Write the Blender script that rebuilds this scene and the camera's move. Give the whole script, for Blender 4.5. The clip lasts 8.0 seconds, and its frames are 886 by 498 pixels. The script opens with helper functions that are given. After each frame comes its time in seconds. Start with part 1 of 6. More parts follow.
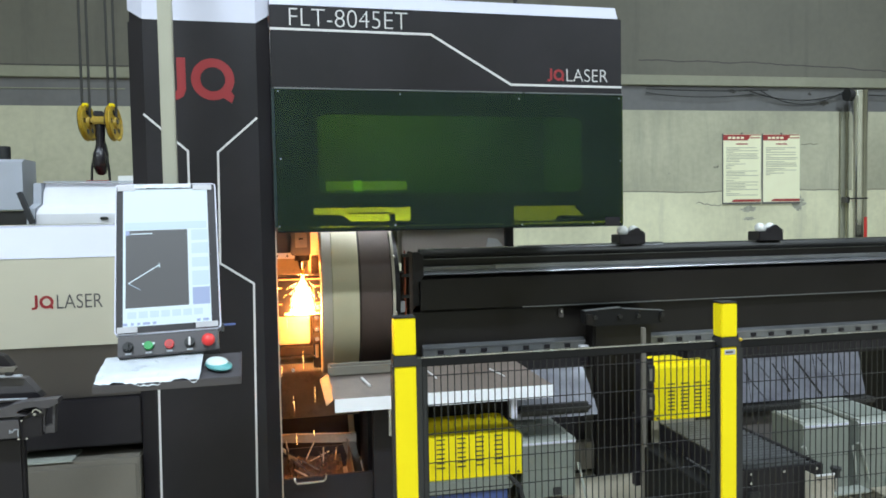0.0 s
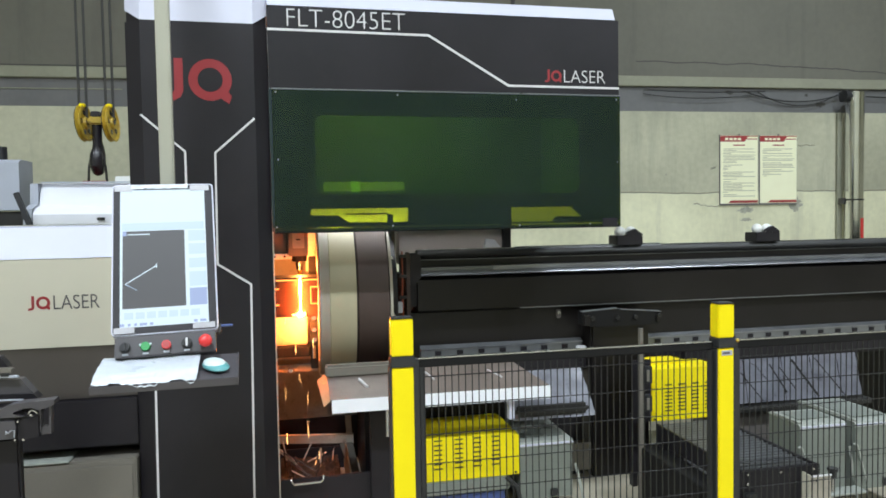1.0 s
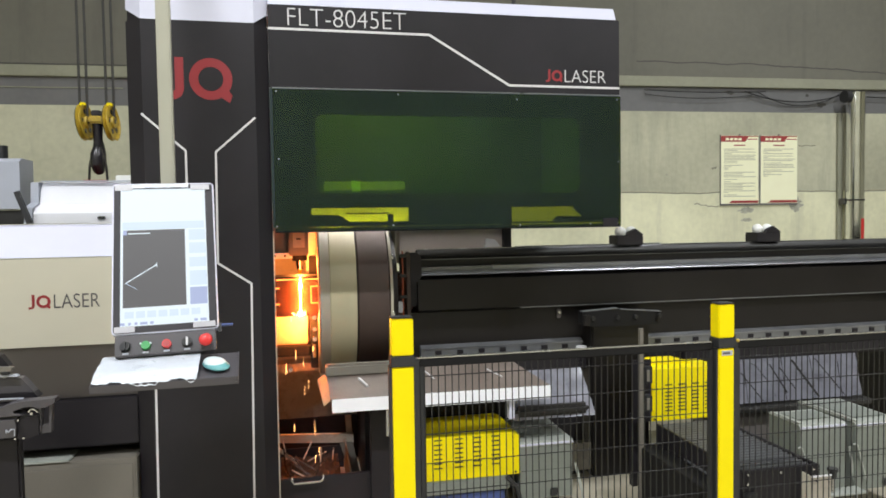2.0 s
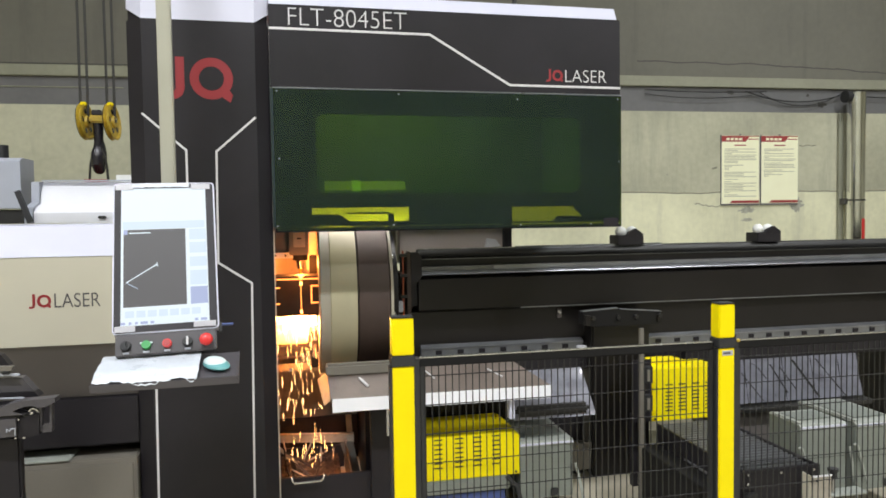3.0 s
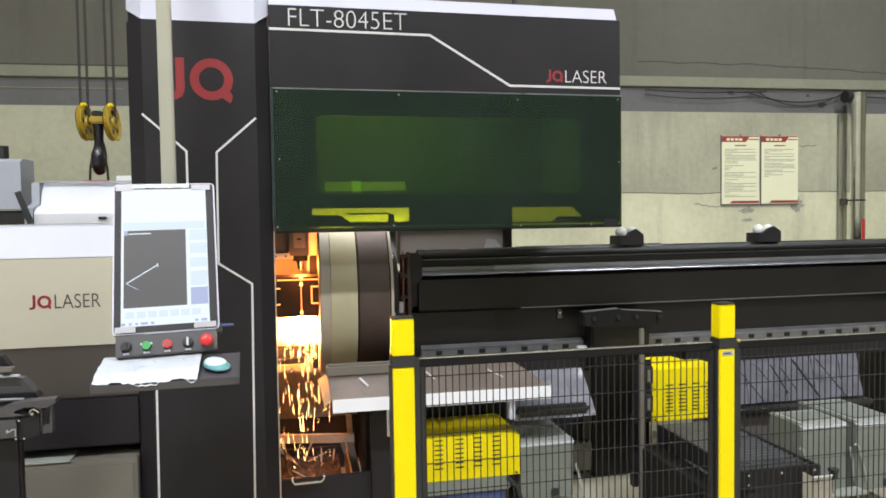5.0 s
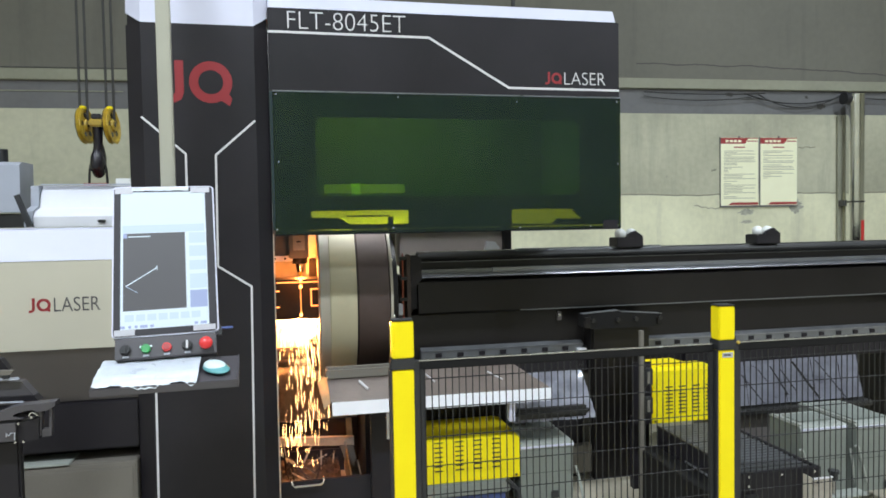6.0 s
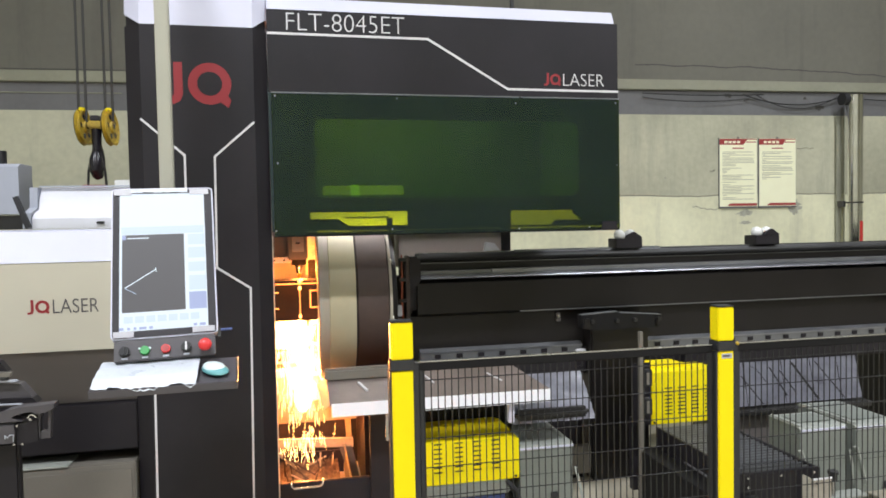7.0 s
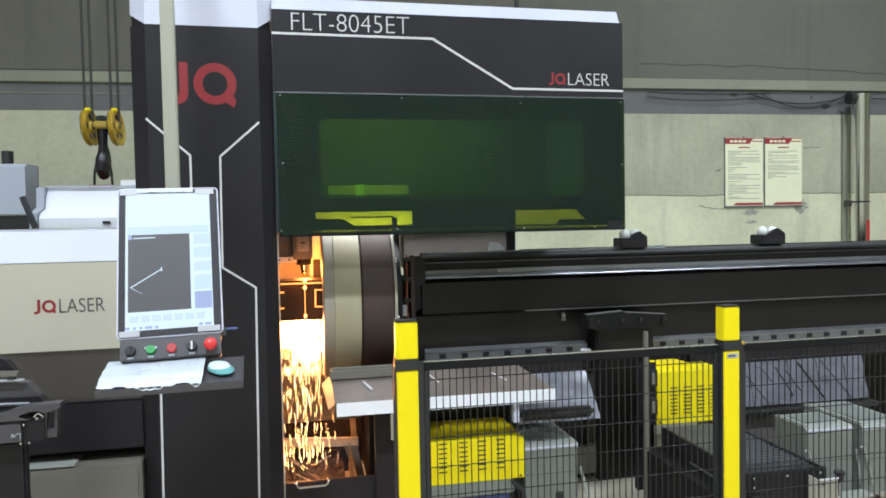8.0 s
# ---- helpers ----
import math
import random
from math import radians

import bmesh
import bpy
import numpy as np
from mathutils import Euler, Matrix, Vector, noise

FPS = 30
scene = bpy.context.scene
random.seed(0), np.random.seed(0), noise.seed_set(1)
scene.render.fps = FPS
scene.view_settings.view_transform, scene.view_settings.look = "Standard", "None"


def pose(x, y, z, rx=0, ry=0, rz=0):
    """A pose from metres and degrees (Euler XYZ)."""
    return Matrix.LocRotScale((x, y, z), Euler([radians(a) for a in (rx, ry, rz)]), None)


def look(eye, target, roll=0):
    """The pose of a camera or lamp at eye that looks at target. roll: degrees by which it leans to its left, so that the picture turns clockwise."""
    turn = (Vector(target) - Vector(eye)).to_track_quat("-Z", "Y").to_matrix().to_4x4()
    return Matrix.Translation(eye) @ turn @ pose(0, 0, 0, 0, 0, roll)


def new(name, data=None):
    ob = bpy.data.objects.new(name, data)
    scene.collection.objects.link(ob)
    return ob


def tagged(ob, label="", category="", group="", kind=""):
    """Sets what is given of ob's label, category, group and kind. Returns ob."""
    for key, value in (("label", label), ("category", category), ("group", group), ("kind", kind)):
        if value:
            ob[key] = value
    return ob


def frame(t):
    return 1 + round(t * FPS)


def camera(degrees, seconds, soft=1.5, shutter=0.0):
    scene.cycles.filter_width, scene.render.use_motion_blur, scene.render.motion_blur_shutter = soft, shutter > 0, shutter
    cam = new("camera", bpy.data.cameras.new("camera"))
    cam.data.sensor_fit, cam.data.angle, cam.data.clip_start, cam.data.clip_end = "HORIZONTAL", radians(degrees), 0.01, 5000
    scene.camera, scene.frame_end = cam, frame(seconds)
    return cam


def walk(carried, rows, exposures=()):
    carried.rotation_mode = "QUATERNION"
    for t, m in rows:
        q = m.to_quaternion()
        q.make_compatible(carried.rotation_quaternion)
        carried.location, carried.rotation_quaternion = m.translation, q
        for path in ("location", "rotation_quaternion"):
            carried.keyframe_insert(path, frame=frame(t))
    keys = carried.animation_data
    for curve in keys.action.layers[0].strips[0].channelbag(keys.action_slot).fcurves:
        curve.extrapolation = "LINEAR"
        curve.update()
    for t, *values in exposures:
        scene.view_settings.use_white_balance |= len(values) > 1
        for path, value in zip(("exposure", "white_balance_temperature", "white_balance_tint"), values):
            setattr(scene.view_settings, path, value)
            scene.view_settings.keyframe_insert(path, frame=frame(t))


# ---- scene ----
# ---- camera and its path ----
EYE = Vector((0.0, 0.0, 1.5))


def aim(yaw, pitch, roll):
    a, b = radians(yaw), radians(pitch)
    way = Vector((math.sin(a) * math.cos(b), math.cos(a) * math.cos(b), math.sin(b)))
    return look(EYE, EYE + way, roll)


cam = camera(66.3, 8.0, soft=1.7)
walk(cam, [
    (0.0, aim(11.334, -2.452, -1.032)),
    (0.5, aim(11.455, -2.403, -1.035)),
    (1.0, aim(11.547, -2.388, -0.991)),
    (1.5, aim(11.550, -2.400, -0.930)),
    (3.0, aim(11.479, -2.442, -0.840)),
    (3.5, aim(11.479, -2.442, -0.840)),
    (4.0, aim(11.479, -2.442, -0.840)),
    (4.5, aim(11.468, -2.439, -0.848)),
    (6.0, aim(11.512, -2.208, -1.005)),
    (6.5, aim(11.558, -2.132, -1.041)),
    (7.0, aim(11.589, -2.102, -1.075)),
    (7.5, aim(11.513, -2.095, -1.085)),
    (8.0, aim(11.178, -2.125, -1.104)),
], exposures=[
    (0.0, -0.03, 5750, 3), (0.5, 0.0, 5950, 6), (1.0, 0.0, 5950, 6), (1.5, 0.0, 6400, 10), (3.0, 0.0, 6500, 11), (4.0, 0.0, 6500, 11), (4.5, 0.05, 6640, 13),
    (6.0, -0.03, 5900, 8), (6.5, 0.0, 6150, 11), (7.0, 0.05, 6300, 13), (7.5, -0.03, 5850, 5), (8.0, -0.03, 5850, 7),
])

# ---- light ----
world = bpy.data.worlds.new("hall_air")
world.use_nodes = True
world.node_tree.nodes["Background"].inputs[0].default_value = (0.85, 0.92, 1.0, 1)
world.node_tree.nodes["Background"].inputs[1].default_value = 0.05
scene.world = world


def ceiling_lamp(x, y, z, power, w=1.5, d=0.4, colour=(0.93, 0.97, 1.0)):
    data = bpy.data.lights.new("high_bay_light", "AREA")
    data.shape, data.size, data.size_y, data.energy, data.color = "RECTANGLE", w, d, power, colour
    ob = new("high_bay_light", data)
    ob.location = (x, y, z)
    return ob


for lx, share in ((-7.0, 0.15), (-1.0, 0.65), (6.0, 1.25)):
    for ly, power in ((-6.0, 200), (-1.2, 285 if lx < -2 else 475)):
        ceiling_lamp(lx, ly, 7.2, power)
    ceiling_lamp(lx, 4.6, 7.2, 165 * share)

# the molten cut lights the bay
for z, y, power in ((1.248, 4.13, 10.0), (1.215, 3.80, 1.5), (0.925, 4.04, 13.0)):
    data = bpy.data.lights.new("cut_glow", "POINT")
    data.energy, data.color, data.shadow_soft_size = power, (1.0, 0.27, 0.045), 0.012
    new("cut_glow", data).location = (-0.03, y, z)

# strip lights added inside the hood, unseen; the upper one brightens the interior
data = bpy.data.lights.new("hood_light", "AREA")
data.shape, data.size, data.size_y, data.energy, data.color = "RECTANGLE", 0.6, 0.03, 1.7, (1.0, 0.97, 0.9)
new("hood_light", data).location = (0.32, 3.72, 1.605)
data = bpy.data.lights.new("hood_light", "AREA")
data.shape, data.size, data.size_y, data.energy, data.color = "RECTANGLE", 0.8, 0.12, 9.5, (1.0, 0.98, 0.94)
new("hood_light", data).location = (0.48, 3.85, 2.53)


# ---- materials ----
def material(name, colour, rough=0.5, metal=0.0, vary=0.12, scale=6.0, fine=60.0, bump=0.15, coat=0.0, spec=0.5, dirt=0.0, dirt_colour=(0.08, 0.07, 0.06), streak=False):
    m = bpy.data.materials.new(name)
    m.use_nodes = True
    nt = m.node_tree
    b = nt.nodes["Principled BSDF"]
    b.inputs["Roughness"].default_value, b.inputs["Metallic"].default_value = rough, metal
    b.inputs["Coat Weight"].default_value = coat
    b.inputs["Specular IOR Level"].default_value = spec
    tc = nt.nodes.new("ShaderNodeTexCoord")
    big = nt.nodes.new("ShaderNodeTexNoise")
    big.inputs["Scale"].default_value, big.inputs["Detail"].default_value = scale, 6
    small = nt.nodes.new("ShaderNodeTexNoise")
    small.inputs["Scale"].default_value, small.inputs["Detail"].default_value = fine, 4
    nt.links.new(tc.outputs["Object"], big.inputs["Vector"])
    nt.links.new(tc.outputs["Object"], small.inputs["Vector"])
    add = nt.nodes.new("ShaderNodeMath")
    add.operation = "MULTIPLY_ADD"
    add.inputs[1].default_value = 0.35
    nt.links.new(small.outputs["Fac"], add.inputs[0])
    nt.links.new(big.outputs["Fac"], add.inputs[2])
    ramp = nt.nodes.new("ShaderNodeValToRGB")
    c = Vector(colour)
    ramp.color_ramp.elements[0].position, ramp.color_ramp.elements[1].position = 0.4, 0.95
    ramp.color_ramp.elements[0].color = (*(c * (1 - vary)), 1)
    ramp.color_ramp.elements[1].color = (*[min(0.95, v * (1 + vary)) for v in c], 1)
    nt.links.new(add.outputs[0], ramp.inputs[0])
    out = ramp.outputs[0]
    if dirt:
        spots = nt.nodes.new("ShaderNodeTexNoise")
        spots.inputs["Scale"].default_value, spots.inputs["Detail"].default_value = scale * 2.3, 10
        spots.inputs["Roughness"].default_value = 0.7
        if streak:
            run = nt.nodes.new("ShaderNodeMapping")
            run.inputs["Scale"].default_value = (1.6, 1.6, 0.16)
            nt.links.new(tc.outputs["Object"], run.inputs["Vector"])
            nt.links.new(run.outputs[0], spots.inputs["Vector"])
        else:
            nt.links.new(tc.outputs["Object"], spots.inputs["Vector"])
        cut = nt.nodes.new("ShaderNodeMapRange")
        cut.inputs[1].default_value, cut.inputs[2].default_value, cut.inputs[4].default_value = 0.52, 0.72, dirt
        nt.links.new(spots.outputs["Fac"], cut.inputs[0])
        mix = nt.nodes.new("ShaderNodeMix")
        mix.data_type = "RGBA"
        mix.inputs[7].default_value = (*dirt_colour, 1)
        nt.links.new(cut.outputs[0], mix.inputs[0])
        nt.links.new(out, mix.inputs[6])
        out = mix.outputs[2]
    nt.links.new(out, b.inputs["Base Color"])
    rr = nt.nodes.new("ShaderNodeMapRange")
    rr.inputs[3].default_value, rr.inputs[4].default_value = max(0.03, rough - 0.1), min(1, rough + 0.1)
    nt.links.new(big.outputs["Fac"], rr.inputs[0])
    nt.links.new(rr.outputs[0], b.inputs["Roughness"])
    if bump:
        bp = nt.nodes.new("ShaderNodeBump")
        bp.inputs["Strength"].default_value, bp.inputs["Distance"].default_value = bump, 0.002
        nt.links.new(small.outputs["Fac"], bp.inputs["Height"])
        nt.links.new(bp.outputs[0], b.inputs["Normal"])
    return m


def glow(name, colour, strength):
    m = bpy.data.materials.new(name)
    m.use_nodes = True
    b = m.node_tree.nodes["Principled BSDF"]
    b.inputs["Base Color"].default_value = (0.02, 0.02, 0.02, 1)
    b.inputs["Emission Color"].default_value = (*colour, 1)
    b.inputs["Emission Strength"].default_value = strength
    return m


def tinted(name, colour, gloss=0.06, rough=0.03):
    m = bpy.data.materials.new(name)
    m.use_nodes = True
    nt = m.node_tree
    nt.nodes.remove(nt.nodes["Principled BSDF"])
    t, g, mix, fr = (nt.nodes.new("ShaderNode" + k) for k in ("BsdfTransparent", "BsdfGlossy", "MixShader", "Fresnel"))
    t.inputs[0].default_value = (*colour, 1)
    g.inputs["Roughness"].default_value = rough
    fr.inputs[0].default_value = 1.53
    g.inputs[0].default_value = (0.5, 0.88, 1.0, 1)
    nt.links.new(fr.outputs[0], mix.inputs[0])
    nt.links.new(t.outputs[0], mix.inputs[1])
    nt.links.new(g.outputs[0], mix.inputs[2])
    # a thin uneven bluish film, added in place of haze and reflections
    haze, film_mix, cloud, thin = (nt.nodes.new("ShaderNode" + k) for k in ("BsdfDiffuse", "MixShader", "TexNoise", "MapRange"))
    haze.inputs[0].default_value = (0.56, 0.55, 0.72, 1)
    cloud.inputs["Scale"].default_value = 5.0
    cloud.inputs["Detail"].default_value = 6.0
    thin.inputs["To Min"].default_value, thin.inputs["To Max"].default_value = 0.002, 0.016
    nt.links.new(cloud.outputs[0], thin.inputs[0])
    nt.links.new(thin.outputs[0], film_mix.inputs[0])
    nt.links.new(mix.outputs[0], film_mix.inputs[1])
    nt.links.new(haze.outputs[0], film_mix.inputs[2])
    nt.links.new(film_mix.outputs[0], nt.nodes["Material Output"].inputs[0])
    return m


M_PLASTER = material("pale_plaster", (0.45, 0.44, 0.325), 0.9, vary=0.26, scale=0.9, fine=14, bump=0.35, dirt=0.6, dirt_colour=(0.29, 0.285, 0.225), streak=True)
M_PLASTER_LOW = material("cream_plaster", (0.70, 0.685, 0.485), 0.9, vary=0.2, scale=1.1, fine=14, bump=0.35, dirt=0.5, dirt_colour=(0.45, 0.44, 0.34), streak=True)
M_BAND = material("grey_band_paint", (0.15, 0.148, 0.148), 0.85, vary=0.15, scale=1.2, fine=18, bump=0.3)
M_LEDGE = material("bare_concrete_ledge", (0.27, 0.268, 0.20), 0.9, vary=0.15, scale=1.5, fine=20, bump=0.4, dirt=0.3, dirt_colour=(0.25, 0.24, 0.2))
M_UPPER = material("upper_grey_render", (0.143, 0.137, 0.112), 0.9, vary=0.14, scale=0.7, fine=12, bump=0.3, dirt=0.5, dirt_colour=(0.072, 0.07, 0.06), streak=True)
M_FLOOR = material("worn_floor_paint", (0.42, 0.38, 0.29), 0.55, vary=0.18, scale=2, fine=40, dirt=0.4, dirt_colour=(0.2, 0.18, 0.14))
M_CEIL = material("ceiling_sheet", (0.5, 0.5, 0.5), 0.8)
M_BLACK = material("black_powder_coat", (0.0165, 0.0145, 0.0175), 0.45, vary=0.2, scale=3, fine=420, bump=0.12, dirt=0.15, dirt_colour=(0.030, 0.028, 0.028), spec=0.28)
M_BEAM = material("black_gloss_paint", (0.0115, 0.0098, 0.0095), 0.32, vary=0.25, scale=2.5, fine=160, bump=0.08, coat=0.08, spec=0.28)
M_DARK = material("dark_steel", (0.03, 0.029, 0.028), 0.5, metal=0.4, vary=0.25, scale=5, fine=120)
M_WHITE = material("silver_white_paint", (0.56, 0.56, 0.67), 0.4, vary=0.03, scale=4, fine=200, bump=0.05)
M_LINE = material("white_vinyl_line", (0.62, 0.61, 0.62), 0.4, vary=0.04, bump=0)
M_RED = material("red_vinyl", (0.25, 0.020, 0.026), 0.4, vary=0.08, bump=0)
M_BEIGE = material("beige_powder_coat", (0.50, 0.47, 0.38), 0.42, vary=0.05, scale=3, fine=260, bump=0.08)
M_GREYPAINT = material("light_grey_paint", (0.42, 0.44, 0.50), 0.45, vary=0.08, scale=4, fine=150)
M_GREENGREY = material("green_grey_paint", (0.19, 0.205, 0.18), 0.45, vary=0.12, scale=4, fine=120, dirt=0.15)
M_GREENTOP = material("pale_green_grey_paint", (0.32, 0.335, 0.30), 0.4, vary=0.1, scale=4, fine=120, dirt=0.15, dirt_colour=(0.25, 0.25, 0.22))
M_YELLOW = material("yellow_paint", (0.86, 0.70, 0.0), 0.4, vary=0.04, scale=5, fine=200, bump=0.05, spec=0.2)
M_CHUCK = material("chuck_beige_paint", (0.34, 0.31, 0.25), 0.45, vary=0.08, scale=5, fine=140)
M_RING = material("chuck_ring_beige", (0.42, 0.38, 0.255), 0.42, vary=0.08, scale=5, fine=180, bump=0.06)
M_CHUCK_DARK = material("dark_turned_steel", (0.062, 0.042, 0.036), 0.5, metal=0.2, vary=0.2, scale=6, fine=160)
M_STEEL = material("bright_steel", (0.55, 0.55, 0.56), 0.25, metal=1.0, vary=0.1, scale=8, fine=200)
M_RAIL = material("ground_steel_rail", (0.29, 0.295, 0.32), 0.32, metal=0.8, vary=0.12, scale=8, fine=200)
M_CHROME = material("polished_pipe", (0.75, 0.75, 0.74), 0.12, metal=1.0, vary=0.06, bump=0.02)
M_RUBBER = material("black_plastic", (0.02, 0.02, 0.021), 0.55, vary=0.15)
M_TUBE = material("mill_scale_steel", (0.045, 0.036, 0.032), 0.55, metal=0.5, vary=0.3, scale=7, fine=90, dirt=0.3, dirt_colour=(0.09, 0.045, 0.025))
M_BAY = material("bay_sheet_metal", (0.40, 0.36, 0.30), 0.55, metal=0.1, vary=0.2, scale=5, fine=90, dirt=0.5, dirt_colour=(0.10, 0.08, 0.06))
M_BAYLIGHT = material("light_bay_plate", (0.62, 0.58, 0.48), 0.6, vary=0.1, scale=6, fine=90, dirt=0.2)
M_PLATE = material("scuffed_chute_plate", (0.155, 0.125, 0.107), 0.4, metal=0.15, vary=0.25, scale=6, fine=110, dirt=0.3)
M_WRAP = material("plastic_wrapped_sheet", (0.29, 0.29, 0.345), 0.3, vary=0.3, scale=9, fine=28, bump=0.7, coat=0.35)
M_BLUE = material("blue_paint", (0.06, 0.09, 0.26), 0.4, vary=0.1)
M_PAPER = material("poster_paper", (0.94, 0.92, 0.66), 0.35, vary=0.03, bump=0.02)
M_POSTER_RED = material("poster_red", (0.36, 0.05, 0.05), 0.4, vary=0.05, bump=0)
M_INK = material("poster_ink", (0.46, 0.46, 0.35), 0.6, vary=0.1, bump=0)
M_CONSOLE = material("console_grey", (0.070, 0.064, 0.070), 0.45, vary=0.08, fine=260)
M_BEZEL = material("black_bezel", (0.016, 0.013, 0.017), 0.6, vary=0.1, bump=0)
M_TAPE = material("white_corner_tape", (0.42, 0.41, 0.44), 0.4, vary=0.05)
M_GREEN = material("green_button", (0.02, 0.26, 0.05), 0.3, vary=0.05, bump=0)
M_REDBTN = material("red_button", (0.6, 0.03, 0.03), 0.3, vary=0.05, bump=0)
M_FILM = material("white_keyboard_film", (0.55, 0.58, 0.63), 0.3, vary=0.08, scale=14, fine=60, bump=0.9)
M_MOUSE = material("mouse_pale_top", (0.62, 0.72, 0.72), 0.35, vary=0.04)
M_TEAL = material("mouse_teal_base", (0.12, 0.33, 0.34), 0.35, vary=0.06)
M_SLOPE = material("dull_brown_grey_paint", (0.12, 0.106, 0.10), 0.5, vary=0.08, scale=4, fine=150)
M_CABINET = material("brown_grey_cabinet_paint", (0.16, 0.145, 0.122), 0.5, vary=0.1, scale=4, fine=140)
M_SLAT = material("worn_slat_steel", (0.19, 0.193, 0.20), 0.36, metal=0.5, vary=0.2, scale=9, fine=160)
# amber base colour carries the orange light of the sparks
M_WING = material("amber_lit_sheet", (0.40, 0.29, 0.17), 0.5, vary=0.12, scale=7, fine=120, dirt=0.2)
M_LIP = material("white_painted_lip", (0.82, 0.82, 0.86), 0.35, vary=0.03, bump=0.03)
M_INNER = material("dim_green_inner_panel", (0.06, 0.165, 0.16), 0.6, vary=0.15, scale=2, fine=40)
M_GANTRY = material("green_gantry_paint", (0.13, 0.36, 0.10), 0.5, vary=0.1)
# brighter green for the spot of light on the gantry beam
M_GANTRY_LIGHT = material("green_lit_spot", (0.30, 0.85, 0.12), 0.5, vary=0.1)
M_POLE = material("pole_beige_paint", (0.37, 0.36, 0.29), 0.4, vary=0.05, scale=5, fine=220, bump=0.06)
M_COVER = material("brown_grey_cover_paint", (0.56, 0.49, 0.47), 0.5, vary=0.1, scale=4, fine=150)
M_CRACK_DARK = material("dark_render_crack", (0.075, 0.072, 0.064), 0.95, vary=0.2)
M_PATCH = material("torn_plaster_patch", (0.36, 0.355, 0.29), 0.95, vary=0.3, scale=12)
M_BACKING = material("green_black_backing", (0.010, 0.026, 0.026), 0.5, vary=0.1, bump=0.05)
M_CRACK = material("crack_shadow_gap", (0.20, 0.195, 0.155), 0.95, vary=0.2)
M_CROSS = material("worn_cross_wire", (0.016, 0.015, 0.016), 0.4, vary=0.2, bump=0, spec=0.35)
M_FRAME = material("black_frame_coat", (0.009, 0.0085, 0.009), 0.6, vary=0.15, bump=0.05, spec=0.2)
M_WIRE = material("black_coated_wire", (0.012, 0.012, 0.012), 0.4, vary=0.1, bump=0)
M_BALL = material("white_nylon_ball", (0.75, 0.75, 0.72), 0.35, vary=0.04)
M_HOOK = material("hook_black_paint", (0.02, 0.018, 0.024), 0.25, vary=0.2)
M_SHEAVE = material("hoist_yellow_paint", (0.48, 0.33, 0.03), 0.45, vary=0.25, scale=9, dirt=0.6)
M_ROPE = material("greasy_rope", (0.035, 0.034, 0.031), 0.7, vary=0.2, fine=300)
M_GLASS = tinted("green_laser_acrylic", (0.46, 0.49, 0.05))
M_SCREEN = glow("lit_screen_white", (0.82, 0.93, 1.0), 0.95)
M_SCREEN_BLUE = glow("lit_screen_pale_blue", (0.62, 0.78, 1.0), 0.8)
M_SCREEN_DARK = glow("lit_screen_dark", (0.075, 0.068, 0.072), 0.7)
M_SCREEN_PALE = glow("lit_screen_pale", (0.72, 0.86, 1.0), 0.88)
M_SCREEN_MID = glow("lit_screen_violet", (0.45, 0.53, 0.82), 0.8)
M_HOT = glow("white_hot_spark", (1.0, 0.48, 0.16), 25.0)
M_CORE = glow("molten_plume_core", (1.0, 0.28, 0.055), 600.0)
M_FLAME = glow("orange_flame_body", (1.0, 0.33, 0.06), 520.0)
M_LICK = glow("red_orange_flame", (1.0, 0.11, 0.012), 2000.0)
# orange for the lit line beside the chuck
M_LIGHT_LINE = material("orange_light_line", (0.36, 0.09, 0.045), 0.4, vary=0.08, bump=0.02)
M_WARM = glow("orange_hot_spark", (1.0, 0.46, 0.14), 20.0)
M_BEAD = glow("molten_bead_glow", (1.0, 0.32, 0.07), 9.0)
M_EMBER = glow("red_hot_edge", (1.0, 0.30, 0.06), 3.5)


# ---- building helpers ----
def bm_new():
    return bmesh.new()


def box(bm, x0, x1, y0, y1, z0, z1, bev=0.0):
    m = Matrix.Translation(((x0 + x1) / 2, (y0 + y1) / 2, (z0 + z1) / 2)) @ Matrix.Diagonal((x1 - x0, y1 - y0, z1 - z0, 1))
    made = bmesh.ops.create_cube(bm, size=1, matrix=m)["verts"]
    if bev:
        edges = list({e for v in made for e in v.link_edges})
        bmesh.ops.bevel(bm, geom=edges, offset=bev, segments=2, affect="EDGES", clamp_overlap=True)
    return bm


def prism(bm, prof, x0, x1, axis="x"):
    """A closed outline in two axes, drawn out along the third."""
    def at(a, u, v):
        return {"x": (a, u, v), "y": (u, a, v), "z": (u, v, a)}[axis]
    lo = [bm.verts.new(at(x0, u, v)) for u, v in prof]
    hi = [bm.verts.new(at(x1, u, v)) for u, v in prof]
    n = len(prof)
    faces = [bm.faces.new(lo[::-1]), bm.faces.new(hi)]
    for i in range(n):
        faces.append(bm.faces.new((lo[i], lo[(i + 1) % n], hi[(i + 1) % n], hi[i])))
    bmesh.ops.recalc_face_normals(bm, faces=faces)
    return bm


def cyl(bm, p, q, r, n=20, r2=None):
    p, q = Vector(p), Vector(q)
    m = Matrix.Translation((p + q) / 2) @ (q - p).to_track_quat("Z", "Y").to_matrix().to_4x4()
    bmesh.ops.create_cone(bm, cap_ends=True, segments=n, radius1=r, radius2=r if r2 is None else r2, depth=(q - p).length, matrix=m)
    return bm


